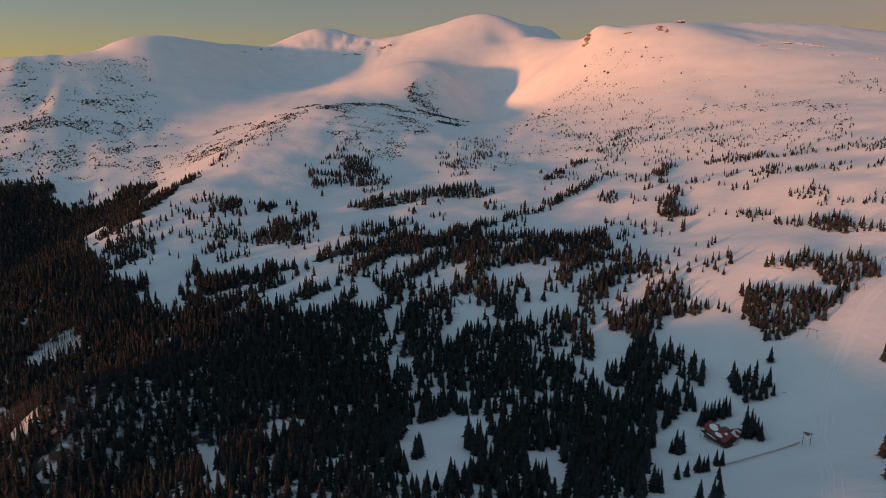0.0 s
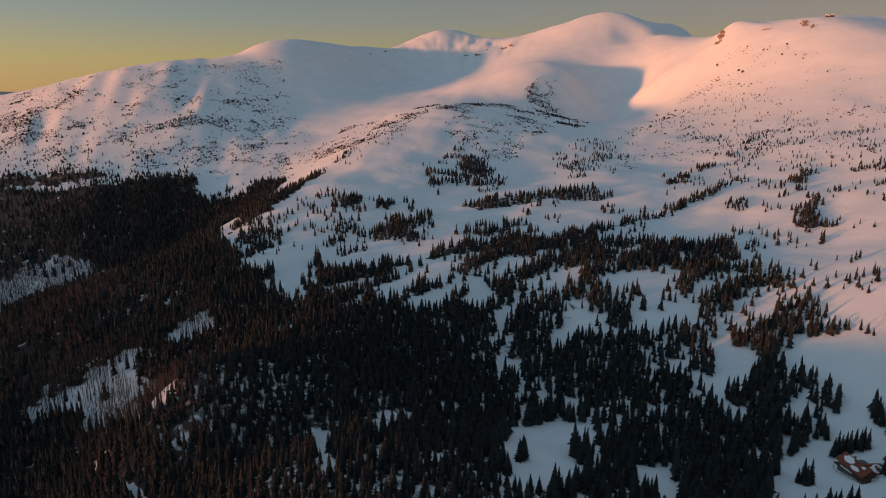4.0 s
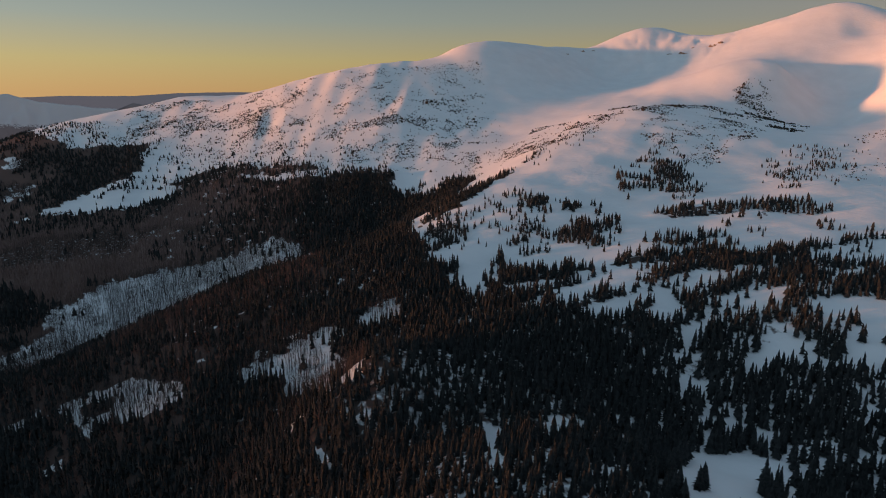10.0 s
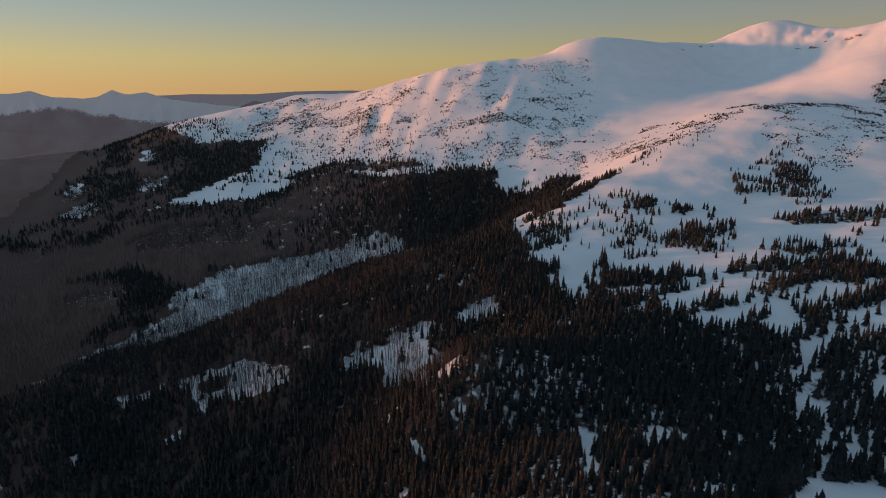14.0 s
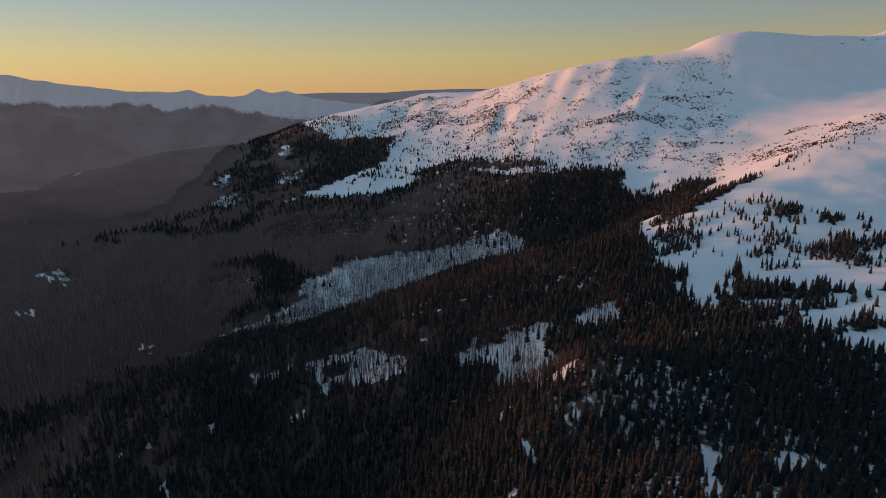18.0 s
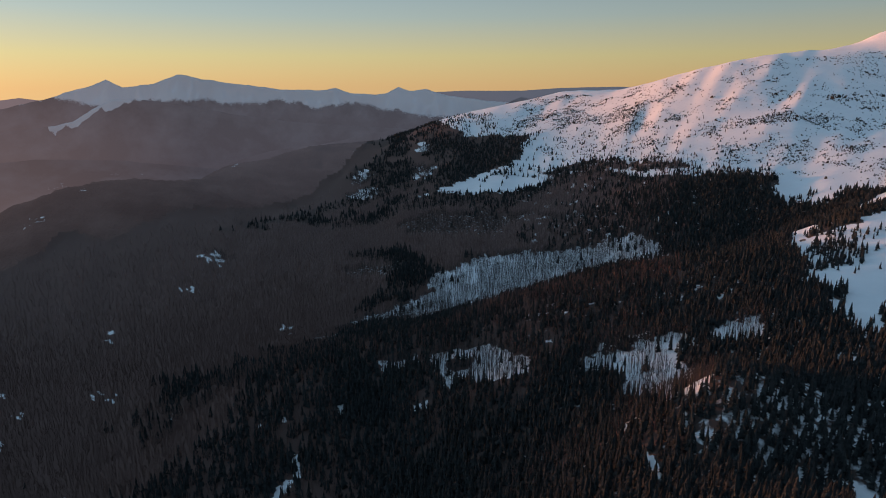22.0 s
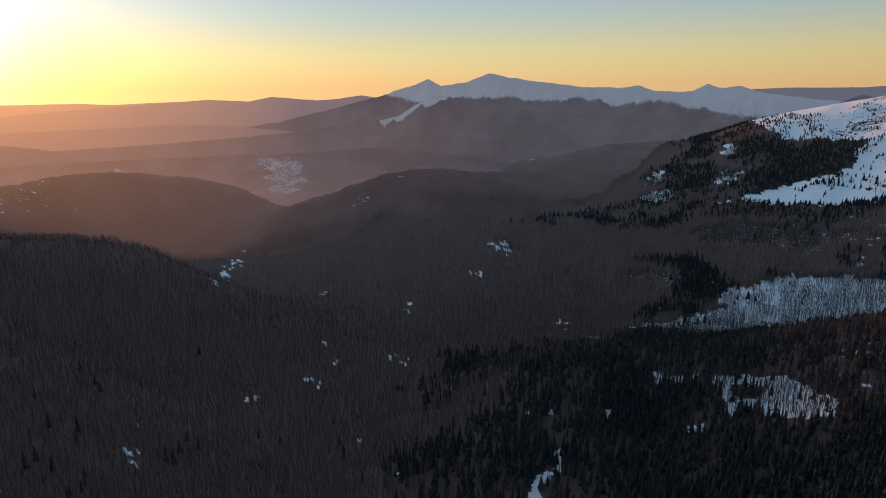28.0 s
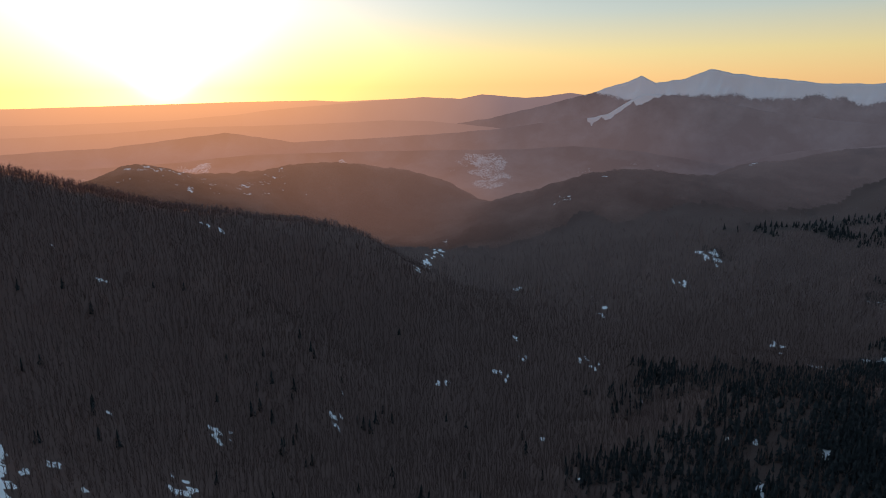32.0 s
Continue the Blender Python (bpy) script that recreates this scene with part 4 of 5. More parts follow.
rng = np.random.RandomState(7)
LODGE = (163.0, 334.3)
BANDS = [(150, 430, 4.6, [(9, 9), (10, 8), (8, 10)]), (430, 850, 4.4, [(5, 7), (6, 6), (5, 6)]),
         (850, 1500, 5.4, [(3, 5), (3, 6), (4, 4)]), (1500, 3200, 9.5, [(2, 4), (2, 5)])]
for k, (r0, r1, step, kinds) in enumerate(BANDS):
    x, y = spots_in(r0, r1, step, spruce_chance, rng)
    height = spruce_height(x, y) * rng.uniform(0.6, 1.2, len(x))
    spots = np.stack([x, y, height, rng.uniform(0.85, 1.3, len(x)) * (1.0, 1.05, 1.25, 1.3)[k]], 1)
    if k == 0:
        # the ones by the lodge and the nearest to the eye become things of their own, further down
        spots = spots[np.hypot(x - LODGE[0], y - LODGE[1]) > 11]
        by_lodge = np.argsort(np.hypot(spots[:, 0] - LODGE[0], spots[:, 1] - LODGE[1] - 14))[:100]
        eye = np.argsort(np.hypot(spots[:, 0] - 5, spots[:, 1] - 280))[:150]
        chosen = np.union1d(by_lodge, eye)
        NEAREST = spots[chosen]
        spots = np.delete(spots, chosen, 0)
        x = spots[:, 0]
    shapes = [spruce_shape(t, s, 10 * k + i) for i, (t, s) in enumerate(kinds) for _ in range(2)]
    me = planted("spruce_wood", shapes, spots, SPRUCE, rng)
    tagged(new("spruce_wood", me), "dense dark evergreen spruce forest on snowy slopes", "forest", kind="stuff")

def canopy_between(r0, r1):
    """Chance of a broadleaf crown, with an uneven change from one size of crown to the next."""
    def chance(x, y):
        r = np.hypot(x, y) + (grain(x, y, 90, 35) + grain(x, y, 30, 36) - 1) * 150 + (grain(x, y, 4, 38) - 0.5) * 520
        return canopy_chance(x, y) * ((r > r0) & (r <= r1))
    return chance


for r0, r1, step in ((300, 760, 4.3), (760, 1300, 5.4), (1300, 2000, 6.6)):
    x, y = spots_in(max(300, r0 - 270), r1 + 270, step, canopy_between(r0, r1), rng, 38)
    shapes = [bare_shape(7 if r0 < 700 else 5, i, 0.12, 1.1 if r0 < 700 else 1.6 if r0 < 1300 else 2.4) for i in range(8)]
    # crowns past 1300 m take the copy with haze in its colour
    coat = TWIGS if r0 < 1200 else HAZED_TWIGS
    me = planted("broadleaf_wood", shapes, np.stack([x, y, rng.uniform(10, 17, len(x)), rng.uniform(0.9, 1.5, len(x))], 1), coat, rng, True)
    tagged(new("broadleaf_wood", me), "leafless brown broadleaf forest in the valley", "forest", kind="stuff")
x, y = spots_in(330, 2800, 2.3, bare_chance, rng, 25)
me = planted("bare_wood", [bare_shape(2, 20 + i, 0.5, 1.15) for i in range(8)], np.stack([x, y, rng.uniform(9, 17, len(x)), rng.uniform(0.7, 1.2, len(x))], 1), BIRCH, rng)
tagged(new("bare_wood", me), "leafless grey trunks standing in snow", "forest", kind="stuff")
x, y = spots_in(650, 3200, 3.4, scrub_chance, rng)
me = planted("dwarf_pine_scrub", [bush_shape(40 + i) for i in range(6)], np.stack([x, y, (rng.gamma(2.2, 0.55, len(x)) + 0.45) * np.interp(np.hypot(x, y), [900, 1900], [0.55, 1]), rng.uniform(0.55, 1.1, len(x))], 1), BUSH, rng)
tagged(new("dwarf_pine_scrub", me), "dark dwarf pine scrub dotting open snow", "shrubs", kind="stuff")


# ---- far country: the end of the main valley and what lies behind it ----
def far_material(haze, gather=None, tones=((0.02, 0.022, 0.026), (0.17, 0.15, 0.155))):
    """Distant wooded slopes, snow over a height and on meadows; evening haze is put in as the slopes' own glow."""
    m = bpy.data.materials.new("hazed_far_slopes")
    m.use_nodes = True
    n, l = m.node_tree.nodes, m.node_tree.links
    b, out = n["Principled BSDF"], n["Material Output"]
    b.inputs["Roughness"].default_value, b.inputs["Specular IOR Level"].default_value = 1.0, 0.0
    cover = n.new("ShaderNodeAttribute")
    cover.attribute_name = "snow"
    mix = n.new("ShaderNodeMixRGB")
    mix.inputs["Color1"].default_value, mix.inputs["Color2"].default_value = (0.05, 0.045, 0.04, 1), (0.9, 0.9, 0.92, 1)
    # the edge of the snow is broken up by trees and gullies
    edge = cover.outputs["Fac"]
    place = n.new("ShaderNodeNewGeometry")
    for scale, amount in ((0.008, 0.9), (0.03, 1.0), (0.1, 1.0)) if gather else ((0.008, 0.6), (0.03, 0.5), (0.12, 0.9)):
        breaks = n.new("ShaderNodeTexNoise")
        breaks.inputs["Scale"].default_value, breaks.inputs["Detail"].default_value = scale, 4
        l.new(place.outputs["Position"], breaks.inputs["Vector"])
        term = n.new("ShaderNodeMath")
        term.operation = "MULTIPLY_ADD"
        term.inputs[1].default_value, term.inputs[2].default_value = amount * 2, -amount
        l.new(breaks.outputs["Fac"], term.inputs[0])
        total = n.new("ShaderNodeMath")
        l.new(edge, total.inputs[0])
        l.new(term.outputs[0], total.inputs[1])
        edge = total.outputs[0]
    crisp = n.new("ShaderNodeMapRange")
    crisp.inputs["From Min"].default_value, crisp.inputs["From Max"].default_value = (-0.12, 0.12) if gather else (-0.3, 0.3)
    l.new(edge, crisp.inputs["Value"])
    l.new(crisp.outputs[0], mix.inputs["Fac"])
    l.new(mix.outputs[0], b.inputs["Base Color"])
    woods = n.new("ShaderNodeTexNoise")
    woods.inputs["Scale"].default_value, woods.inputs["Detail"].default_value = 0.006, 10
    tone = n.new("ShaderNodeMixRGB")
    tone.inputs["Color1"].default_value, tone.inputs["Color2"].default_value = [(*c, 1) for c in tones]
    stands = n.new("ShaderNodeMapRange")
    stands.inputs["From Min"].default_value, stands.inputs["From Max"].default_value = 0.38, 0.66
    l.new(woods.outputs["Fac"], stands.inputs["Value"])
    l.new(stands.outputs[0], tone.inputs["Fac"])
    l.new(tone.outputs[0], mix.inputs["Color1"])
    l.new(place.outputs["Position"], woods.inputs["Vector"])
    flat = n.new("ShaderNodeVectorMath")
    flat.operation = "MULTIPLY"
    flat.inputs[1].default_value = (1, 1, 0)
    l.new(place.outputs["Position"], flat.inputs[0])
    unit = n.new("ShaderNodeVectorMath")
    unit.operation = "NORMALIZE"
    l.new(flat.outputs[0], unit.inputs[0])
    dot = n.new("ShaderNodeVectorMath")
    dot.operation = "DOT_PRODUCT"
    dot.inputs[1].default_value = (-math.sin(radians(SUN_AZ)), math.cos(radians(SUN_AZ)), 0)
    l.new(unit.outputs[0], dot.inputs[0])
    # emission colours that stand in for lit haze, warmer towards the sun's bearing
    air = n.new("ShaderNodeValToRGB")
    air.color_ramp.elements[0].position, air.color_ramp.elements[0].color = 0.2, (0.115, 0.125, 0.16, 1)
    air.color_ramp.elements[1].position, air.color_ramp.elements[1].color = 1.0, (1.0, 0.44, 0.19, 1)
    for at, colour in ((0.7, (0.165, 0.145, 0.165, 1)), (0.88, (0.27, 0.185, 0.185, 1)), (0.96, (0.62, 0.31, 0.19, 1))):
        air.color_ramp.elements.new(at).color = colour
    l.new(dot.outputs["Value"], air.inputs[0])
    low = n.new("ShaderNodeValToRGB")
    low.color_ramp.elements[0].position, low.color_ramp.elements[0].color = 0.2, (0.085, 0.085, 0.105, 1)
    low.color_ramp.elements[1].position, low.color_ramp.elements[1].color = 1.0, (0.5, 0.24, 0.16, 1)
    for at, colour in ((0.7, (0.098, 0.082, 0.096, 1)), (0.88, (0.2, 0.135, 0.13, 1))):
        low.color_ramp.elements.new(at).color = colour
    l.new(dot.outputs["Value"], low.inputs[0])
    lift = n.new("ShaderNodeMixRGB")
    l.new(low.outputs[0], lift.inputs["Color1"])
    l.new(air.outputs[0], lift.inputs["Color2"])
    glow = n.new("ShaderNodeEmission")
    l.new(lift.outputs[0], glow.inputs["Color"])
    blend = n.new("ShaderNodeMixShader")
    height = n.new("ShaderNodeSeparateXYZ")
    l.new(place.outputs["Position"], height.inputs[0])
    # low in the valleys the haze glow covers more, in a dimmer colour
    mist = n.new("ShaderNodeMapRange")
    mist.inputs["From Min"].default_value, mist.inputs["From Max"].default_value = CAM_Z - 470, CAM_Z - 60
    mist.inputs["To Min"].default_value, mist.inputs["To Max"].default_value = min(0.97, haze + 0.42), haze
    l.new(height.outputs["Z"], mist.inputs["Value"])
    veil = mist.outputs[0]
    if gather:
        # dark evergreen stands among the leafless woods
        stand = n.new("ShaderNodeAttribute")
        stand.attribute_name = "spruce"
        darker = n.new("ShaderNodeMixRGB")
        darker.inputs["Color2"].default_value = (0.028, 0.029, 0.031, 1)
        l.new(stand.outputs["Fac"], darker.inputs["Fac"])
        l.new(tone.outputs[0], darker.inputs["Color1"])
        l.new(darker.outputs[0], mix.inputs["Color1"])
        crowns = n.new("ShaderNodeTexNoise")
        crowns.inputs["Scale"].default_value, crowns.inputs["Detail"].default_value = 0.11, 4
        l.new(place.outputs["Position"], crowns.inputs["Vector"])
        relief = n.new("ShaderNodeBump")
        relief.inputs["Distance"].default_value = 6.0
        l.new(crowns.outputs["Fac"], relief.inputs["Height"])
        l.new(relief.outputs[0], b.inputs["Normal"])
        # the haze glow fades in with range, so that no seam shows at the near woods
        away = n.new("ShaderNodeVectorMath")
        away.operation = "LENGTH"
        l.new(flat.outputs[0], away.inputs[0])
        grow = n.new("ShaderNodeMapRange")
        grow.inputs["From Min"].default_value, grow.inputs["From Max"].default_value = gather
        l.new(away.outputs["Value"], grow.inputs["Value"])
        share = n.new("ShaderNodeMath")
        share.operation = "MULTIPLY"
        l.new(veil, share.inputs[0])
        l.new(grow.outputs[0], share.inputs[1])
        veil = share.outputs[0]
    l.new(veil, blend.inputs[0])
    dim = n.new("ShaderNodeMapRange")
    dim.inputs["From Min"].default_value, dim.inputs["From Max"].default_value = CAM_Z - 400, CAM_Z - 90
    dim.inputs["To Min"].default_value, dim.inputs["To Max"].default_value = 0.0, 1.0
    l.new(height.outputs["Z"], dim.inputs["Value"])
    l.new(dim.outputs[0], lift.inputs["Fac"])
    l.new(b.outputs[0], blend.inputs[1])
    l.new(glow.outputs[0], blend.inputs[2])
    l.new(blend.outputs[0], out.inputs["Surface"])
    return m


def far_range(label, r, depth, haze, snow_line, rough, *crest, strip=None):
    """A ridge with both its flanks. crest: bearing and height against the camera."""
    c = np.array(sorted(crest))
    a = np.arange(c[0, 0], c[-1, 0], 0.1 if rough > 1.1 else 0.16)
    top = np.interp(a, c[:, 0], c[:, 1])
    s = a * r * 0.01745
    top = top + (grain(s, s * 0 + r, 60, 51) - 0.5) * 5 * rough + (grain(s, s * 0 + r, 22, 52) - 0.5) * 3 * rough
    d = np.concatenate([[-depth * 0.5], np.linspace(0, 1, 42) ** 1.25 * depth])
    fall = np.clip(np.abs(d) / depth, 0, 1) ** 0.8
    aa, dd = np.meshgrid(np.radians(a), d, indexing="ij")
    ss = s[:, None] + 0 * dd
    gully = (np.abs(grain(ss + dd * 0.3, dd * 0.4, 110, 53) - 0.5) + 0.5 * np.abs(grain(ss - dd * 0.3, dd * 0.5, 45, 54) - 0.5)) * 2
    zz = top[:, None] + (-500 - top[:, None]) * fall[None]
    zz -= gully * 34 * rough * np.clip(fall * 9, 0, 1)[None] * np.clip((1 - fall) * 3, 0, 1)[None]
    rr = r - dd
    x, y = -np.sin(aa) * rr, np.cos(aa) * rr
    verts = np.stack([x, y, zz + CAM_Z], -1).reshape(-1, 3)
    na, nd = aa.shape
    i, j = np.meshgrid(np.arange(na - 1), np.arange(nd - 1), indexing="ij")
    faces = np.stack([i * nd + j, i * nd + j + 1, (i + 1) * nd + j + 1, (i + 1) * nd + j], -1).reshape(-1, 4)
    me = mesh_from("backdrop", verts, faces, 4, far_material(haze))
    if snow_line == 8888:
        fields = np.clip(1 - np.abs(np.degrees(aa) - 98.5) / 5, 0, 1) * 0.2
        snow = np.clip((grain(x, y, 150, 55) * 0.55 + grain(x, y, 55, 56) * 0.45 + fields - 0.78) * 6, -4, -0.1) - 3 * (zz > top[:, None] - 14)
    else:
        # dark ribs and wooded gullies run up into the snow
        ribs = grain(ss + dd * 0.25, dd * 0.3, 60, 57) * 0.55 + grain(ss - dd * 0.2, dd * 0.3, 24, 58) * 0.45
        edge = snow_line + (ribs - 0.5) * 34 + (grain(ss, dd * 0.3, 260, 60) - 0.5) * 70
        edge = edge - (35 * np.clip((73 - np.degrees(aa)) / 4, 0, 1) + 60 * np.clip((63 - np.degrees(aa)) / 3, 0, 1)) * (snow_line < 0)
        snow = np.clip((zz - edge + 8) / 26, -4, 2.6) - 0.8 * np.clip(gully - 0.4, 0, 1)
        if strip:
            along = np.degrees(aa)
            snow = np.where((along > strip[0]) & (along < strip[1]), np.clip((30 * grain(ss, dd, 30, 59) * np.clip((along - 83.6) / 2.5, 0, 1) - dd) / 3, -4, 3), -4)
    me.attributes.new("snow", "FLOAT", "POINT").data.foreach_set("value", snow.astype(np.float32).ravel())
    return tagged(new("backdrop", me), label, "mountains", kind="structure")


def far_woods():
    """The ground's own wooded slopes and side spurs at the end of the valley, with snowy clearings and hamlets; haze is
    added as glow.
    """
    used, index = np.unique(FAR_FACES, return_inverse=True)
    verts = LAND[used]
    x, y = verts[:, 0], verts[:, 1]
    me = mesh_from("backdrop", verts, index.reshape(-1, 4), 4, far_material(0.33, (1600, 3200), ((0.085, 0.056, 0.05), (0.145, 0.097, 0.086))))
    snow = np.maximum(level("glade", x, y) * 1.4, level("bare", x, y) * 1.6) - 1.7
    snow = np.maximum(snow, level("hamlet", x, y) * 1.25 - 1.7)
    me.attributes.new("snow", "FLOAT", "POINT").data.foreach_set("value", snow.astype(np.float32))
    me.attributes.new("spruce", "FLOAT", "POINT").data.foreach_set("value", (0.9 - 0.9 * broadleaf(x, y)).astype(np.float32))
    return tagged(new("backdrop", me), "leafless wooded valley slopes with snowy clearings and haze put on as glow", "mountains", kind="structure")


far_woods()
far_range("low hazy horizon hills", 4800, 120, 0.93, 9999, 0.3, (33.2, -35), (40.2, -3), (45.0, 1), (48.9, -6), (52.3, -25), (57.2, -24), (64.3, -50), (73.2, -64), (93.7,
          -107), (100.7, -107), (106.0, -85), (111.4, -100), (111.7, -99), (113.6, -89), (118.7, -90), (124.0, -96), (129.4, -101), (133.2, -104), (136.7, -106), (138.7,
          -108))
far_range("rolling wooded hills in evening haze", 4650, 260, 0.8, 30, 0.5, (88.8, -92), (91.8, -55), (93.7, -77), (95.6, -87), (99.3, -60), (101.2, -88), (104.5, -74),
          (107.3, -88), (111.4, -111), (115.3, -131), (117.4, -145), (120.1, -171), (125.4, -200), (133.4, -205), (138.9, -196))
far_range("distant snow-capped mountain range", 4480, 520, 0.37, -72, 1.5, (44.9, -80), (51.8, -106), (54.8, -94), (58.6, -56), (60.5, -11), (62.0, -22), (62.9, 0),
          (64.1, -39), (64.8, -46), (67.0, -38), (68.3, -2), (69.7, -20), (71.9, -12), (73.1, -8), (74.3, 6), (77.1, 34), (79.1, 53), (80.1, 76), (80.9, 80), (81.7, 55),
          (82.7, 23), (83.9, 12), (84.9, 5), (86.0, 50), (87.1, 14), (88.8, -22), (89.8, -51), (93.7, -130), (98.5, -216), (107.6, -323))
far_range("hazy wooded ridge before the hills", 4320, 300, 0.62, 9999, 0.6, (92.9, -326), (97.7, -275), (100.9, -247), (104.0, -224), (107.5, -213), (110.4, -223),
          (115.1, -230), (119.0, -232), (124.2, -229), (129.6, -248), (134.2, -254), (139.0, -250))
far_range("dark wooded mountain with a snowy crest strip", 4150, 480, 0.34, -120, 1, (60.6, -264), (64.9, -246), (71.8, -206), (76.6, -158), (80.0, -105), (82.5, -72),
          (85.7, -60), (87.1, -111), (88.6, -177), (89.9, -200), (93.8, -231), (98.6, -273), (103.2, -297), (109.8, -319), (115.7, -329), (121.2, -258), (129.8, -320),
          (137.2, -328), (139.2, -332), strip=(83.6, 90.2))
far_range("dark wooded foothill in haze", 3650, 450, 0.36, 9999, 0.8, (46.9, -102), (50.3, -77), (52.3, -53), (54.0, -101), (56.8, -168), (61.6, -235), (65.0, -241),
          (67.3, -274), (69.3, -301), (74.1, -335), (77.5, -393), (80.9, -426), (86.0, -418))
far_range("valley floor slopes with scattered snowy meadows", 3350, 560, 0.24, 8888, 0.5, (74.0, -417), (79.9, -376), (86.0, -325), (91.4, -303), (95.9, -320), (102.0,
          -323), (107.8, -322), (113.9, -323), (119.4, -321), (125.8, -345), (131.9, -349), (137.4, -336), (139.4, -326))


# ---- single things ----
def flat_mesh(name, verts, faces, mat, smooth=False):
    me = bpy.data.meshes.new(name)
    me.from_pydata([tuple(v) for v in verts], [], [tuple(f) for f in faces])
    me.materials.append(mat)
    for p in me.polygons:
        p.use_smooth = smooth
    me.update()
    return me


def part(name, bm, mat, parent, label=""):
    """Links a bmesh as one mesh under a thing or part."""
    me = bpy.data.meshes.new(name)
    bm.to_mesh(me)
    bm.free()
    me.materials.append(mat)
    ob = new(name, me)
    ob.parent = parent
    return tagged(ob, label)


def box(x0, x1, y0, y1, z0, z1, bevel=0.03, bm=None):
    bm = bm or bmesh.new()
    m = Matrix.Translation(((x0 + x1) / 2, (y0 + y1) / 2, (z0 + z1) / 2)) @ Matrix.Diagonal((x1 - x0, y1 - y0, z1 - z0, 1))
    made = bmesh.ops.create_cube(bm, size=1, matrix=m)
    if bevel:
        edges = list({e for v in made["verts"] for e in v.link_edges})
        bmesh.ops.bevel(bm, geom=edges, offset=bevel, segments=1, affect="EDGES")
    return bm


def beam(p, q, w, bm=None, sides=6):
    """A round bar from p to q."""
    bm = bm or bmesh.new()
    p, q = Vector(p), Vector(q)
    turn = (q - p).to_track_quat("Z", "Y").to_matrix().to_4x4()
    m = Matrix.Translation((p + q) / 2) @ turn
    bmesh.ops.create_cone(bm, cap_ends=True, segments=sides, radius1=w, radius2=w * 0.9, depth=(q - p).length, matrix=m)
    return bm


def at_ground(x, y, sink=0.0):
    return float(ground(np.array([x]), np.array([y]))[0]) - sink


TIMBER = material("dark_timber", (0.11, 0.06, 0.035), 0.8, [(0.6, 0.6, (0.06, 0.035, 0.025))], bump=(0.15, 0.01))
REDROOF = material("red_sheet_roof", (0.24, 0.04, 0.026), 0.5, [(1.5, 0.6, (0.15, 0.036, 0.026))], spec=0.4)
STONE = material("rubble_stone", (0.2, 0.18, 0.16), 0.9, [(0.5, 0.8, (0.09, 0.08, 0.07))], bump=(0.4, 0.05))
ROOFSNOW = material("roof_snow", (0.82, 0.83, 0.86), 0.7, bump=(0.8, 0.1))
GLASS = material("dark_window_glass", (0.02, 0.022, 0.025), 0.08, spec=0.6)
STEEL = material("grey_painted_steel", (0.16, 0.15, 0.15), 0.5, [(0.5, 0.5, (0.24, 0.14, 0.1))], metal=0.4)
NET = material("faded_red_safety_net", (0.42, 0.16, 0.12), 0.9, [(2, 0.5, (0.5, 0.3, 0.25))])
GROOMED = material("groomed_snow", (0.83, 0.83, 0.85), 0.7, [(3, 0.4, (0.76, 0.76, 0.78))], bump=(0.5, 0.12))


def gable(x0, x1, y0, y1, eave, top, along, over, thick, side):
    """One slope of a gable roof, with its thickness. along: axis of the ridge; side: -1 or 1."""
    bm = bmesh.new()
    if along == "y":
        mid, end = (x0 + x1) / 2, (x0 - over if side < 0 else x1 + over)
        low = eave - (top - eave) * over / ((x1 - x0) / 2)
        ring = [(mid, y0 - over, top), (mid, y1 + over, top), (end, y1 + over, low), (end, y0 - over, low)]
    else:
        mid, end = (y0 + y1) / 2, (y0 - over if side < 0 else y1 + over)
        low = eave - (top - eave) * over / ((y1 - y0) / 2)
        ring = [(x0 - over, mid, top), (x1 + over, mid, top), (x1 + over, end, low), (x0 - over, end, low)]
    a = [bm.verts.new(p) for p in ring]
    b = [bm.verts.new((p[0], p[1], p[2] + thick)) for p in ring]
    bm.faces.new(a)
    bm.faces.new(b[::-1])
    for i in range(4):
        bm.faces.new((a[i], b[i], b[(i + 1) % 4], a[(i + 1) % 4]))
    bmesh.ops.recalc_face_normals(bm, faces=bm.faces)
    return bm


def gable_wall(x0, x1, y0, y1, z0, eave, top, along):
    """Walls with pointed ends."""
    bm = bmesh.new()
    if along == "y":
        ends = [[(x0, y, z0), (x1, y, z0), (x1, y, eave), ((x0 + x1) / 2, y, top), (x0, y, eave)] for y in (y0, y1)]
    else:
        ends = [[(x, y0, z0), (x, y1, z0), (x, y1, eave), (x, (y0 + y1) / 2, top), (x, y0, eave)] for x in (x0, x1)]
    a, b = [[bm.verts.new(p) for p in e] for e in ends]
    bm.faces.new(a)
    bm.faces.new(b[::-1])
    for i in range(5):
        bm.faces.new((a[i], b[i], b[(i + 1) % 5], a[(i + 1) % 5]))
    bmesh.ops.recalc_face_normals(bm, faces=bm.faces)
    return bm


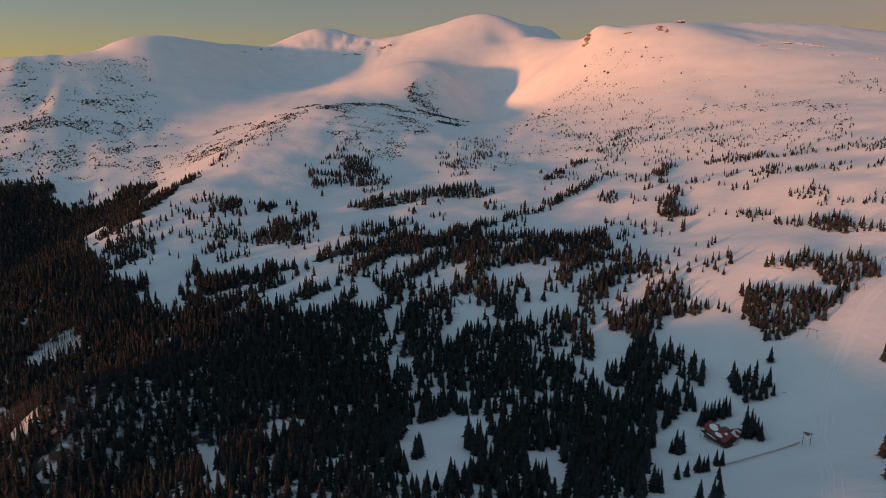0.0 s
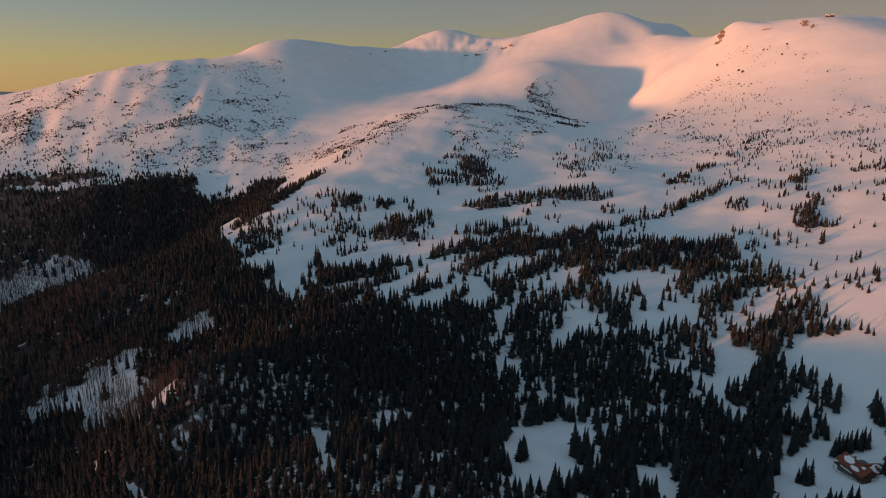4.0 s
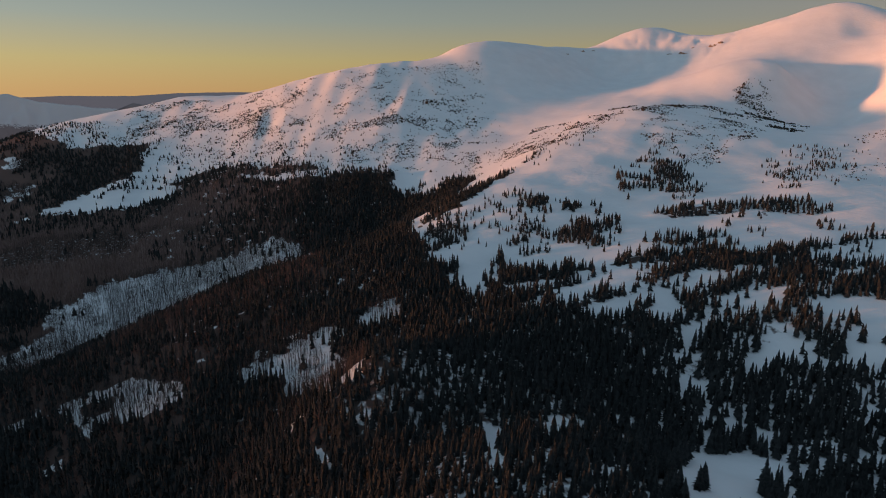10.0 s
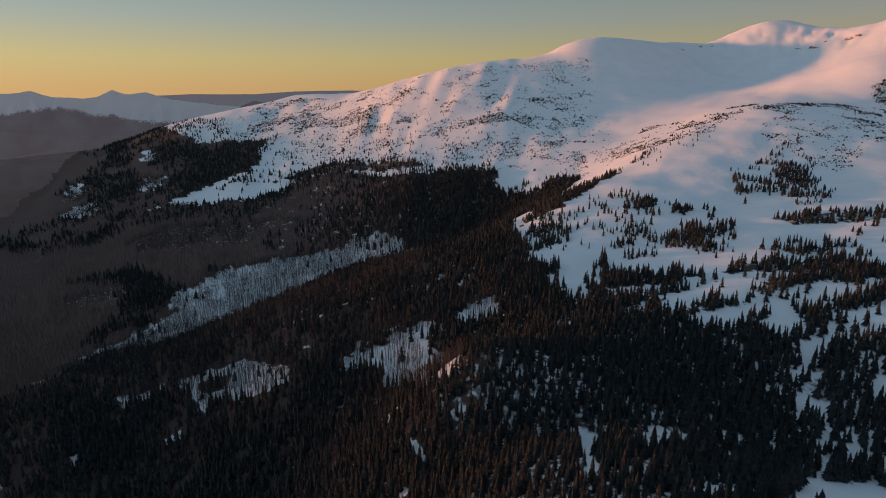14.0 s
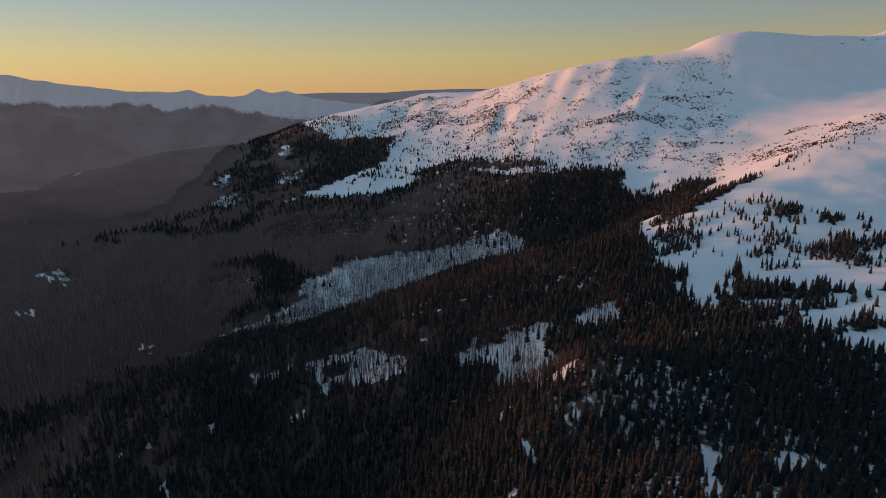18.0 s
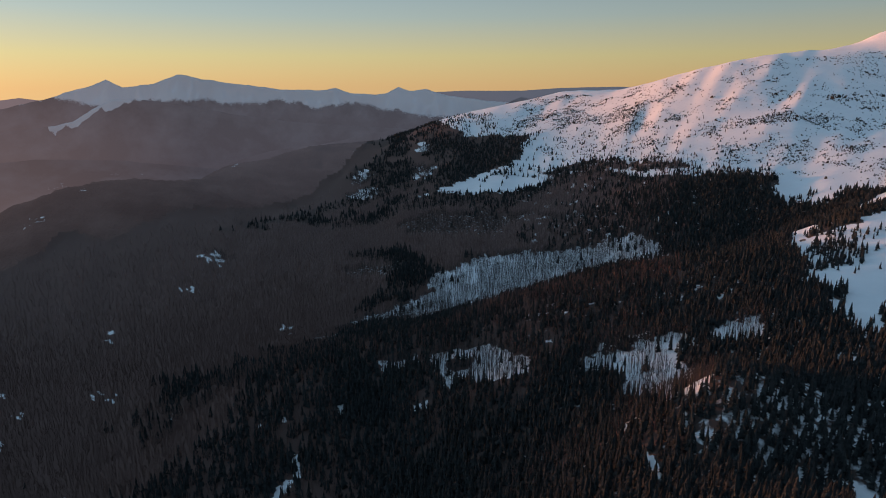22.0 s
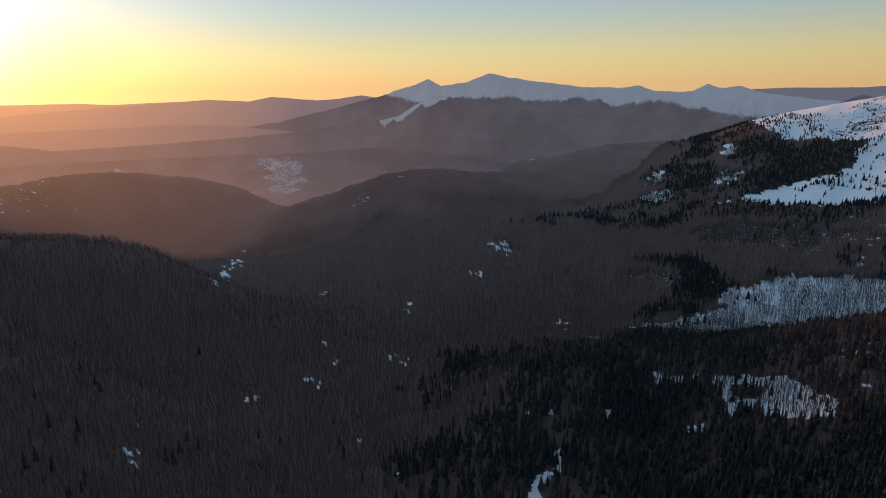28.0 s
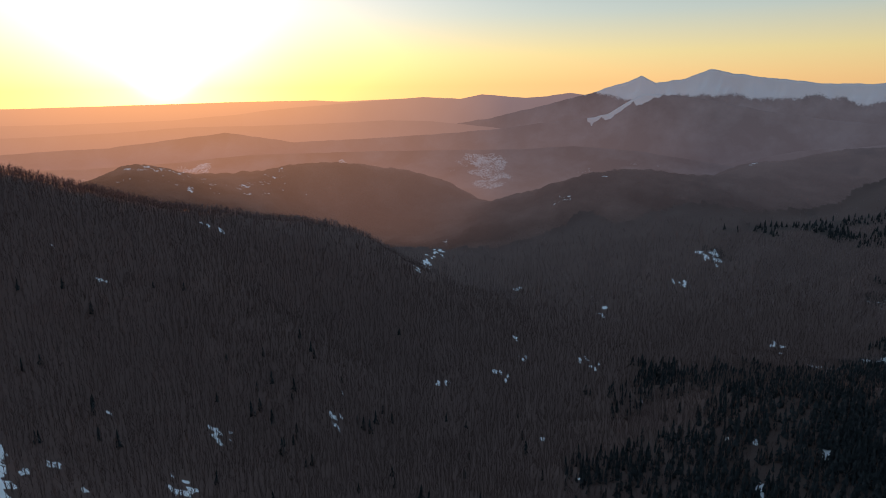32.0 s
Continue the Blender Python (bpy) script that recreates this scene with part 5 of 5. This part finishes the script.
def roof_patch(seed, cx, cy, rx, ry, height_at):
    """A rest of snow lying on a roof."""
    rng_p = np.random.RandomState(seed)
    bm = bmesh.new()
    ring = []
    for k in range(14):
        t = k * 0.4488
        f = 0.75 + 0.4 * rng_p.rand()
        ring.append((cx + rx * f * math.cos(t), cy + ry * f * math.sin(t)))
    low = [bm.verts.new((x, y, height_at(x, y) + 0.10)) for x, y in ring]
    high = [bm.verts.new((cx + (x - cx) * 0.86, cy + (y - cy) * 0.86, height_at(cx + (x - cx) * 0.86, cy + (y - cy) * 0.86) + 0.34)) for x, y in ring]
    for i in range(14):
        bm.faces.new((low[i], low[(i + 1) % 14], high[(i + 1) % 14], high[i]))
    bm.faces.new(high)
    return bm


def window_part(parent, x, y, z, w, h, facing):
    """A window on a wall that faces along an axis: frame, and pane under it."""
    bm = bmesh.new()
    d = 0.09
    bars = [(-w / 2 - 0.08, w / 2 + 0.08, h / 2, h / 2 + 0.1), (-w / 2 - 0.08, w / 2 + 0.08, -h / 2 - 0.1, -h / 2),
            (-w / 2 - 0.08, -w / 2, -h / 2, h / 2), (w / 2, w / 2 + 0.08, -h / 2, h / 2), (-0.03, 0.03, -h / 2, h / 2)]
    for u0, u1, z0, z1 in bars:
        if facing == "x":
            box(x - d, x + d / 3, y + u0, y + u1, z + z0, z + z1, 0, bm)
        else:
            box(x + u0, x + u1, y - d, y + d / 3, z + z0, z + z1, 0, bm)
    frame_ob = part("window", bm, TIMBER, parent)
    pane = box(x - 0.03, x + 0.01, y - w / 2, y + w / 2, z - h / 2, z + h / 2, 0) if facing == "x" else box(x - w / 2, x + w / 2, y - 0.03, y + 0.01, z - h / 2, z + h / 2, 0)
    part("pane", pane, GLASS, frame_ob)


def make_lodge():
    x, y = LODGE
    lodge = tagged(new("ski_lodge"), "red-roofed wooden mountain lodge with patches of snow on its roof", "house")
    lodge.matrix_world = pose(x, y, at_ground(x, y) - 0.4, 0, 0, 18) @ Matrix.Diagonal((1.08, 1.08, 0.78, 1))
    part("foundation", box(-6.2, 7.6, -7.2, 8.2, -3.5, 2.3, 0.06), STONE, lodge, "grey rubble stone base storey")
    part("wall", gable_wall(-6, 1.2, -7, 8, 2.3, 5.0, 9.0, "y"), TIMBER, lodge, "dark brown timber walls")
    part("wall", gable_wall(1.2, 7.4, -5.2, 2.4, 2.3, 4.2, 7.4, "x"), TIMBER, lodge, "dark timber annex walls")
    for side in (-1, 1):
        part("roof", gable(-6, 1.2, -7, 8, 5.0, 9.0, "y", 1.1, 0.16, side), REDROOF, lodge, "red sheet metal roof slope")
        part("roof", gable(1.2, 7.4, -5.2, 2.4, 4.2, 7.4, "x", 0.9, 0.16, side), REDROOF, lodge, "red sheet metal annex roof")

    def west(px, py):
        return 9.16 - (-2.4 - px) / 3.6 * 4.0

    def south(px, py):
        return 7.56 - (-1.4 - py) / 3.8 * 3.2

    part("snow_patch", roof_patch(1, -4.2, 4.2, 1.5, 3.6, west), ROOFSNOW, lodge, "snow left on the roof")
    part("snow_patch", roof_patch(2, -5.7, -1.6, 0.9, 3.0, west), ROOFSNOW, lodge, "snow left on the roof")
    part("snow_patch", roof_patch(3, -3.6, -4.6, 0.6, 1.2, west), ROOFSNOW, lodge, "snow left on the roof")
    part("snow_patch", roof_patch(4, 4.3, -3.7, 3.3, 2.0, south), ROOFSNOW, lodge, "deep snow covering the annex roof")
    dormer = part("dormer", gable_wall(3.7, 5.3, -4.6, -2.4, 5.0, 6.5, 7.4, "y"), REDROOF, lodge, "red roof dormer")
    part("chimney", box(-2.9, -2.0, 2.2, 3.1, 8.0, 10.4, 0.05), STONE, lodge, "stone chimney")
    # terrace round the two front sides
    part("terrace", box(-8.6, 9.0, -10.0, -7.2, 1.9, 2.2, 0.02), TIMBER, lodge, "timber terrace deck")
    part("terrace", box(-8.6, -6.2, -7.2, 8.4, 1.9, 2.2, 0.02), TIMBER, lodge, "timber terrace deck")
    for k in range(8):
        part("post", beam((-8.4, -9.8 + 2.58 * k, -3.2), (-8.4, -9.8 + 2.58 * k, 3.3), 0.09), TIMBER, lodge)
    for k in range(1, 8):
        part("post", beam((-8.4 + 2.48 * k, -9.8, -3.2), (-8.4 + 2.48 * k, -9.8, 3.3), 0.09), TIMBER, lodge)
    for z in (2.7, 3.25):
        part("rail", beam((-8.4, -9.9, z), (-8.4, 8.3, z), 0.07), TIMBER, lodge)
        part("rail", beam((-8.5, -9.8, z), (8.9, -9.8, z), 0.07), TIMBER, lodge)
    part("snow_drift", roof_patch(6, -7.4, 2.0, 0.8, 4.5, lambda px, py: 2.12), ROOFSNOW, lodge, "snow lying on the terrace")
    for k in range(5):
        window_part(lodge, -6.02, -5.4 + 2.9 * k, 3.7, 1.2, 1.2, "x")
    for k in range(2):
        window_part(lodge, -4.2 + 3.4 * k, -7.02, 3.7, 1.2, 1.3, "y")
    window_part(lodge, -2.4, -7.02, 6.6, 1.2, 1.1, "y")
    window_part(lodge, 3.2, -5.22, 3.3, 1.1, 1.1, "y")
    window_part(lodge, 6.0, -5.22, 3.3, 1.1, 1.1, "y")
    door = part("door", box(1.5, 2.5, -5.30, -5.2, 2.3, 4.3, 0.01), TIMBER, lodge, "plank entrance door")
    part("handle", beam((2.35, -5.36, 3.25), (2.35, -5.36, 3.45), 0.02), STEEL, door)


make_lodge()


def make_pylon(x, y, turn, height, width):
    """Portal of a drag lift: two splayed legs, cross arm, two sheave sets."""
    pylon = tagged(new("lift_pylon"), "steel drag lift portal standing in the snow", "ski lift", group="pylons of the drag lift")
    pylon.matrix_world = pose(x, y, at_ground(x, y, 0.3), 0, 0, turn)
    for s in (-1, 1):
        part("leg", beam((s * width / 2, 0, 0), (s * width * 0.36, 0, height), 0.16), STEEL, pylon)
        sheave = part("sheave_frame", box(s * width * 0.36 - 0.15, s * width * 0.36 + 0.15, -0.9, 0.9, height - 0.75, height - 0.45, 0.02), STEEL, pylon)
        for k in (-0.6, 0.6):
            part("sheave", beam((s * width * 0.36 - 0.12, k, height - 0.8), (s * width * 0.36 + 0.12, k, height - 0.8), 0.22, sides=10), STEEL, sheave)
    part("cross_arm", box(-width * 0.5, width * 0.5, -0.16, 0.16, height - 0.1, height + 0.22, 0.02), STEEL, pylon)


for x, y, turn, height, width in ((248.7, 405.4, -46, 7.2, 6.4), (303.3, 446.4, -50, 7.2, 6.4), (340.7, 477.1, -50, 7.2, 6.4),
                                  (989, 2171.3, -20, 13, 18), (1025.6, 2132, -20, 13, 11), (1051.7, 2062.3, -20, 13, 10),
                                  (1113.6, 1959.9, -20, 13, 10), (1165.6, 1828.9, -20, 13, 10)):
    make_pylon(x, y, turn, height, width)


def make_return_station(x, y):
    """Valley end of the drag lift: two lattice A-frames with a wheel between."""
    st = tagged(new("lift_station"), "steel lattice end mast of the drag lift", "ski lift")
    st.matrix_world = pose(x, y, at_ground(x, y, 0.3), 0, 0, -30)
    for s in (-1.7, 1.7):
        for k in (-0.9, 0.9):
            part("leg", beam((s, k, 0), (s, k * 0.2, 7.5), 0.13), STEEL, st)
        for h in (1.6, 3.2, 4.8):
            part("brace", beam((s, -0.9 * (1 - h / 9.4), h), (s, 0.9 * (1 - h / 9.4), h), 0.07), STEEL, st)
    part("cross_arm", box(-2.2, 2.2, -0.2, 0.2, 7.3, 7.7, 0.03), STEEL, st)
    wheel = part("bull_wheel", beam((0, 0, 6.6), (0, 0, 6.85), 1.2, sides=18), STEEL, st)
    part("axle", beam((0, 0, 6.3), (0, 0, 7.4), 0.12), STEEL, wheel)


make_return_station(189.4, 300.5)


def make_fence():
    fence = tagged(new("safety_fence"), "faded red safety net on thin posts beside the ski run", "fence")
    path = [(145.9, 296.2), (157.5, 301.0), (169.4, 304.3), (180.5, 305.4), (189, 305.2)]
    seg = []
    for (ax, ay), (bx, by) in zip(path, path[1:]):
        seg += [(ax + (bx - ax) * k / 4, ay + (by - ay) * k / 4) for k in range(4)]
    seg.append(path[-1])
    for x, y in seg:
        z = at_ground(x, y)
        part("post", beam((x, y, z - 0.3), (x, y, z + 1.6), 0.06), TIMBER, fence)
    for (ax, ay), (bx, by) in zip(seg, seg[1:]):
        za, zb = at_ground(ax, ay), at_ground(bx, by)
        bm = bmesh.new()
        for h in np.arange(0.3, 1.5, 0.17):
            beam((ax, ay, za + h), (bx, by, zb + h - 0.05), 0.035, bm, 4)
        n = 9
        for k in range(n):
            u = (k + 0.5) / n
            px, py, pz = ax + (bx - ax) * u, ay + (by - ay) * u, za + (zb - za) * u
            beam((px, py, pz + 0.25), (px, py, pz + 1.45), 0.025, bm, 4)
        part("net", bm, NET, fence, "faded red netting")


make_fence()
for k in range(12):
    u = k / 11
    x, y = 238 + 60 * u + 2 * math.sin(9 * u), 414 + 33 * u
    z = at_ground(x, y)
    marker = tagged(new("marker_pole"), "thin dark marker pole along the ski run", "pole", group="marker poles of the ski run")
    marker.location = (x, y, z)
    part("pole", beam((0, 0, -0.2), (0, 0, 2.0), 0.08), TIMBER, marker)
    part("cap", beam((0, 0, 2.0), (0, 0, 2.2), 0.1), NET, marker)


def make_track(name, label, path, width, wheels):
    """Groomed or driven lines that lie on the snow."""
    c = np.array(path, float)
    s = np.linspace(0, len(c) - 1, 120)
    x, y = np.interp(s, range(len(c)), c[:, 0]), np.interp(s, range(len(c)), c[:, 1])
    for _ in range(6):
        x[1:-1], y[1:-1] = (x[:-2] + x[1:-1] + x[2:]) / 3, (y[:-2] + y[1:-1] + y[2:]) / 3
    tx, ty = np.gradient(x), np.gradient(y)
    n = np.hypot(tx, ty)
    vs, fs = [], []
    for off in wheels:
        base = len(vs)
        rows = []
        for d in (-width, -width * 0.6, width * 0.6, width):
            wobble = (grain(x, y, 14, 71) - 0.5) * 0.8
            px, py = x - ty / n * (off + d + wobble), y + tx / n * (off + d + wobble)
            rows.append(np.stack([px, py, ground(px, py) + (0.06 if abs(d) < width else -0.12)], 1))
        block = np.stack(rows, 1).reshape(-1, 3)
        vs.extend(block.tolist())
        for i in range(len(x) - 1):
            for k in range(3):
                a = base + i * 4 + k
                fs.append((a, a + 4, a + 5, a + 1))
    me = flat_mesh(name, vs, fs, GROOMED, True)
    return tagged(new(name, me), label, "ski track", kind="structure")


make_track("ski_run_track", "groomed snow track winding down the ski run",
           [(325, 450.7), (298.1, 431.1), (264.2, 392.7), (242.7, 366.9)], 2.2, (-1.5, 2.4))
make_track("ski_run_track", "parallel groomer tracks in the snow",
           [(247, 372), (222.9, 342.9), (203.1, 310.5), (180.8, 268.6), (157.9, 227.8)], 0.5, (-3.2, -0.6, 1.2, 4.0))
make_track("ski_run_track", "snow track crossing the high plateau",
           [(1100, 2490), (1135, 2402), (1167, 2264), (1187.6, 2126), (1196.6, 1988), (1204, 1826), (1222, 1690)], 4.5, (-2, 4))


def make_crag(x, y, wide, high, deep, seed, sink=0.35):
    """Weathered outcrop: stepped, cracked rock set into the slope."""
    rng_c = random.Random(seed)
    bm = bmesh.new()
    bmesh.ops.create_icosphere(bm, subdivisions=4, radius=1)
    shift = Vector((seed * 7.3, seed * 3.1, 0))
    for v in bm.verts:
        n = v.co.normalized()
        f = 1 + 0.45 * noise.noise(n * 1.6 + shift) + 0.28 * abs(noise.noise(n * 4 + shift)) + 0.12 * noise.noise(n * 9 + shift)
        p = n * f
        step = round(p.z * 5) / 5
        p.z = p.z * 0.5 + step * 0.5
        v.co = Vector((p.x * wide / 2, p.y * deep / 2, p.z * high / 2))
    me = bpy.data.meshes.new("rock_outcrop")
    bm.to_mesh(me)
    bm.free()
    me.materials.append(CRAG)
    ob = new("rock_outcrop", me)
    ob.matrix_world = pose(x, y, at_ground(x, y, high * sink), 0, 0, rng_c.uniform(-20, 20) + math.degrees(math.atan2(-x, y)))
    return tagged(ob, "brown weathered rock outcrop dusted with snow", "rock", group="rocks on the ridge")


def crag_material():
    """Bare rock with snow lying on whatever faces up."""
    m = material("snow_dusted_rock", (0.15, 0.10, 0.07), 0.9, [(8, 0.8, (0.3, 0.22, 0.17))], bump=(4, 1.5))
    n, l = m.node_tree.nodes, m.node_tree.links
    b = n["Principled BSDF"]
    was = b.inputs["Base Color"].links[0].from_socket
    geo = n.new("ShaderNodeNewGeometry")
    sep = n.new("ShaderNodeSeparateXYZ")
    l.new(geo.outputs["Normal"], sep.inputs[0])
    edge = n.new("ShaderNodeMapRange")
    edge.inputs["From Min"].default_value, edge.inputs["From Max"].default_value = 0.45, 0.6
    l.new(sep.outputs["Z"], edge.inputs["Value"])
    mix = n.new("ShaderNodeMixRGB")
    mix.inputs["Color2"].default_value = (0.8, 0.81, 0.84, 1)
    l.new(edge.outputs[0], mix.inputs["Fac"])
    l.new(was, mix.inputs["Color1"])
    l.new(mix.outputs[0], b.inputs["Base Color"])
    return m


CRAG = crag_material()
# broken rocks along the rim and under the high ridge
for k, (x, y, wide, high, deep) in enumerate((
        (513, 2378, 30, 46, 24), (496, 2325, 26, 22, 22), (505, 2350, 20, 34, 20), (707, 2204, 26, 34, 20), (700, 2180, 20, 24, 16), (712, 2150, 12, 44, 12),
        (615, 2243, 34, 14, 16), (-439, 3010, 24, 16, 16), (-379, 2978, 34, 22, 20), (-392, 2982, 18, 18, 14), (-278, 3007, 26, 30, 20), (-262, 3010, 18, 24, 16),
        (-241, 3018, 20, 34, 16), (-350, 3033, 16, 12, 12), (-829, 2785, 18, 9, 10), (-794, 2899, 20, 10, 12), (-764, 2956, 22, 10, 12))):
    make_crag(x, y, wide, high, deep, k + 1)
# low slabs that break the snow of the plateau
for k, (x, y, wide) in enumerate(((926, 1964, 34), (1007, 1995, 46), (1055, 1974, 50), (964, 1905, 40), (1070, 1941, 44), (1044, 1804, 36), (1112, 1741, 40))):
    make_crag(x, y, wide, 6, 12, k + 31)


def make_shelter(x, y, turn, size):
    """Small timber cabin with a snowed roof."""
    hut = tagged(new("cabin"), "small dark cabin with a snow-covered roof on the slope", "hut", group="cabins on the snowy slope")
    hut.matrix_world = pose(x, y, at_ground(x, y, 0.4), 0, 0, turn)
    w = size
    part("wall", gable_wall(-w, w, -w * 0.7, w * 0.7, 0, w * 0.9, w * 1.5, "x"), TIMBER, hut)
    for side in (-1, 1):
        part("roof", gable(-w, w, -w * 0.7, w * 0.7, w * 0.9, w * 1.5, "x", 0.5, 0.35, side), ROOFSNOW, hut, "snow-covered roof")
    part("door", box(-0.5, 0.5, -w * 0.7 - 0.06, -w * 0.7 + 0.02, 0.3, 2.2, 0), STEEL, hut)


for x, y, turn, size in ((-1570.1, 958.2, 60, 3.6), (-1563.4, 969.2, 50, 3.2), (-1547.4, 977.8, 66, 3.8), (-1571.2, 939.1, 58, 3.0),
                         (789.7, 2266.8, 10, 5.0), (802.0, 2267.6, 16, 6.0)):
    make_shelter(x, y, turn, size)


# ---- the nearest spruces, each a thing ----
CROWNS = []
for k in range(8):
    v, f = spruce_shape(15 + k % 3, 12, 300 + k, 0.15 + 0.012 * (k % 4))
    CROWNS.append(flat_mesh("crown", v, f, SPRUCE))
TRUNK = bpy.data.meshes.new("trunk")
bm = bmesh.new()
bmesh.ops.create_cone(bm, cap_ends=True, segments=7, radius1=0.018, radius2=0.004, depth=0.95, matrix=Matrix.Translation((0, 0, 0.42)))
bm.to_mesh(TRUNK)
bm.free()
TRUNK.materials.append(BARK)
# trees that stand free round the lodge, along the fence and on the meadows
SINGLES = ((157, 354), (160, 357), (161, 355), (164, 357), (165, 355), (169, 358), (170, 355), (173, 358), (174, 355), (171, 329), (175, 333), (173,
           326), (177, 330), (177, 326), (177, 322), (177, 339), (180, 339), (217, 395),  (97, 261), (100, 264), (100, 260), (114, 250), (120, 250), (123, 251), (131, 323), (131,
           319), (134, 322), (-13, 278), (-11, 281), (13, 305), (17, 296), (20, 292), (22, 299), (259, 558), (265, 579))
# the low row before the lodge
LOW_ROW = ((115, 279), (121, 282), (129, 288), (132, 289), (134, 289), (142, 297), (145, 297), (134, 276), (128, 322), (130, 321), (134, 321))
lone = [(x, y, rng.uniform(11, 15), rng.uniform(0.9, 1.2)) for x, y in SINGLES] + [(x, y, rng.uniform(8.5, 11), rng.uniform(1.0, 1.25)) for x, y in LOW_ROW]
for x, y, h, w in [*NEAREST, *lone]:
    tree = tagged(new("spruce"), "tall dark evergreen spruce standing in snow", "tree", group="spruces nearest to the lodge and meadow")
    tree.location, tree.rotation_euler, tree.scale = (x, y, at_ground(x, y)), (0, 0, rng.uniform(0, 6.28)), (h * w, h * w, h)
    for name, me in (("trunk", TRUNK), ("crown", CROWNS[rng.randint(8)])):
        ob = new(name, me)
        ob.parent = tree
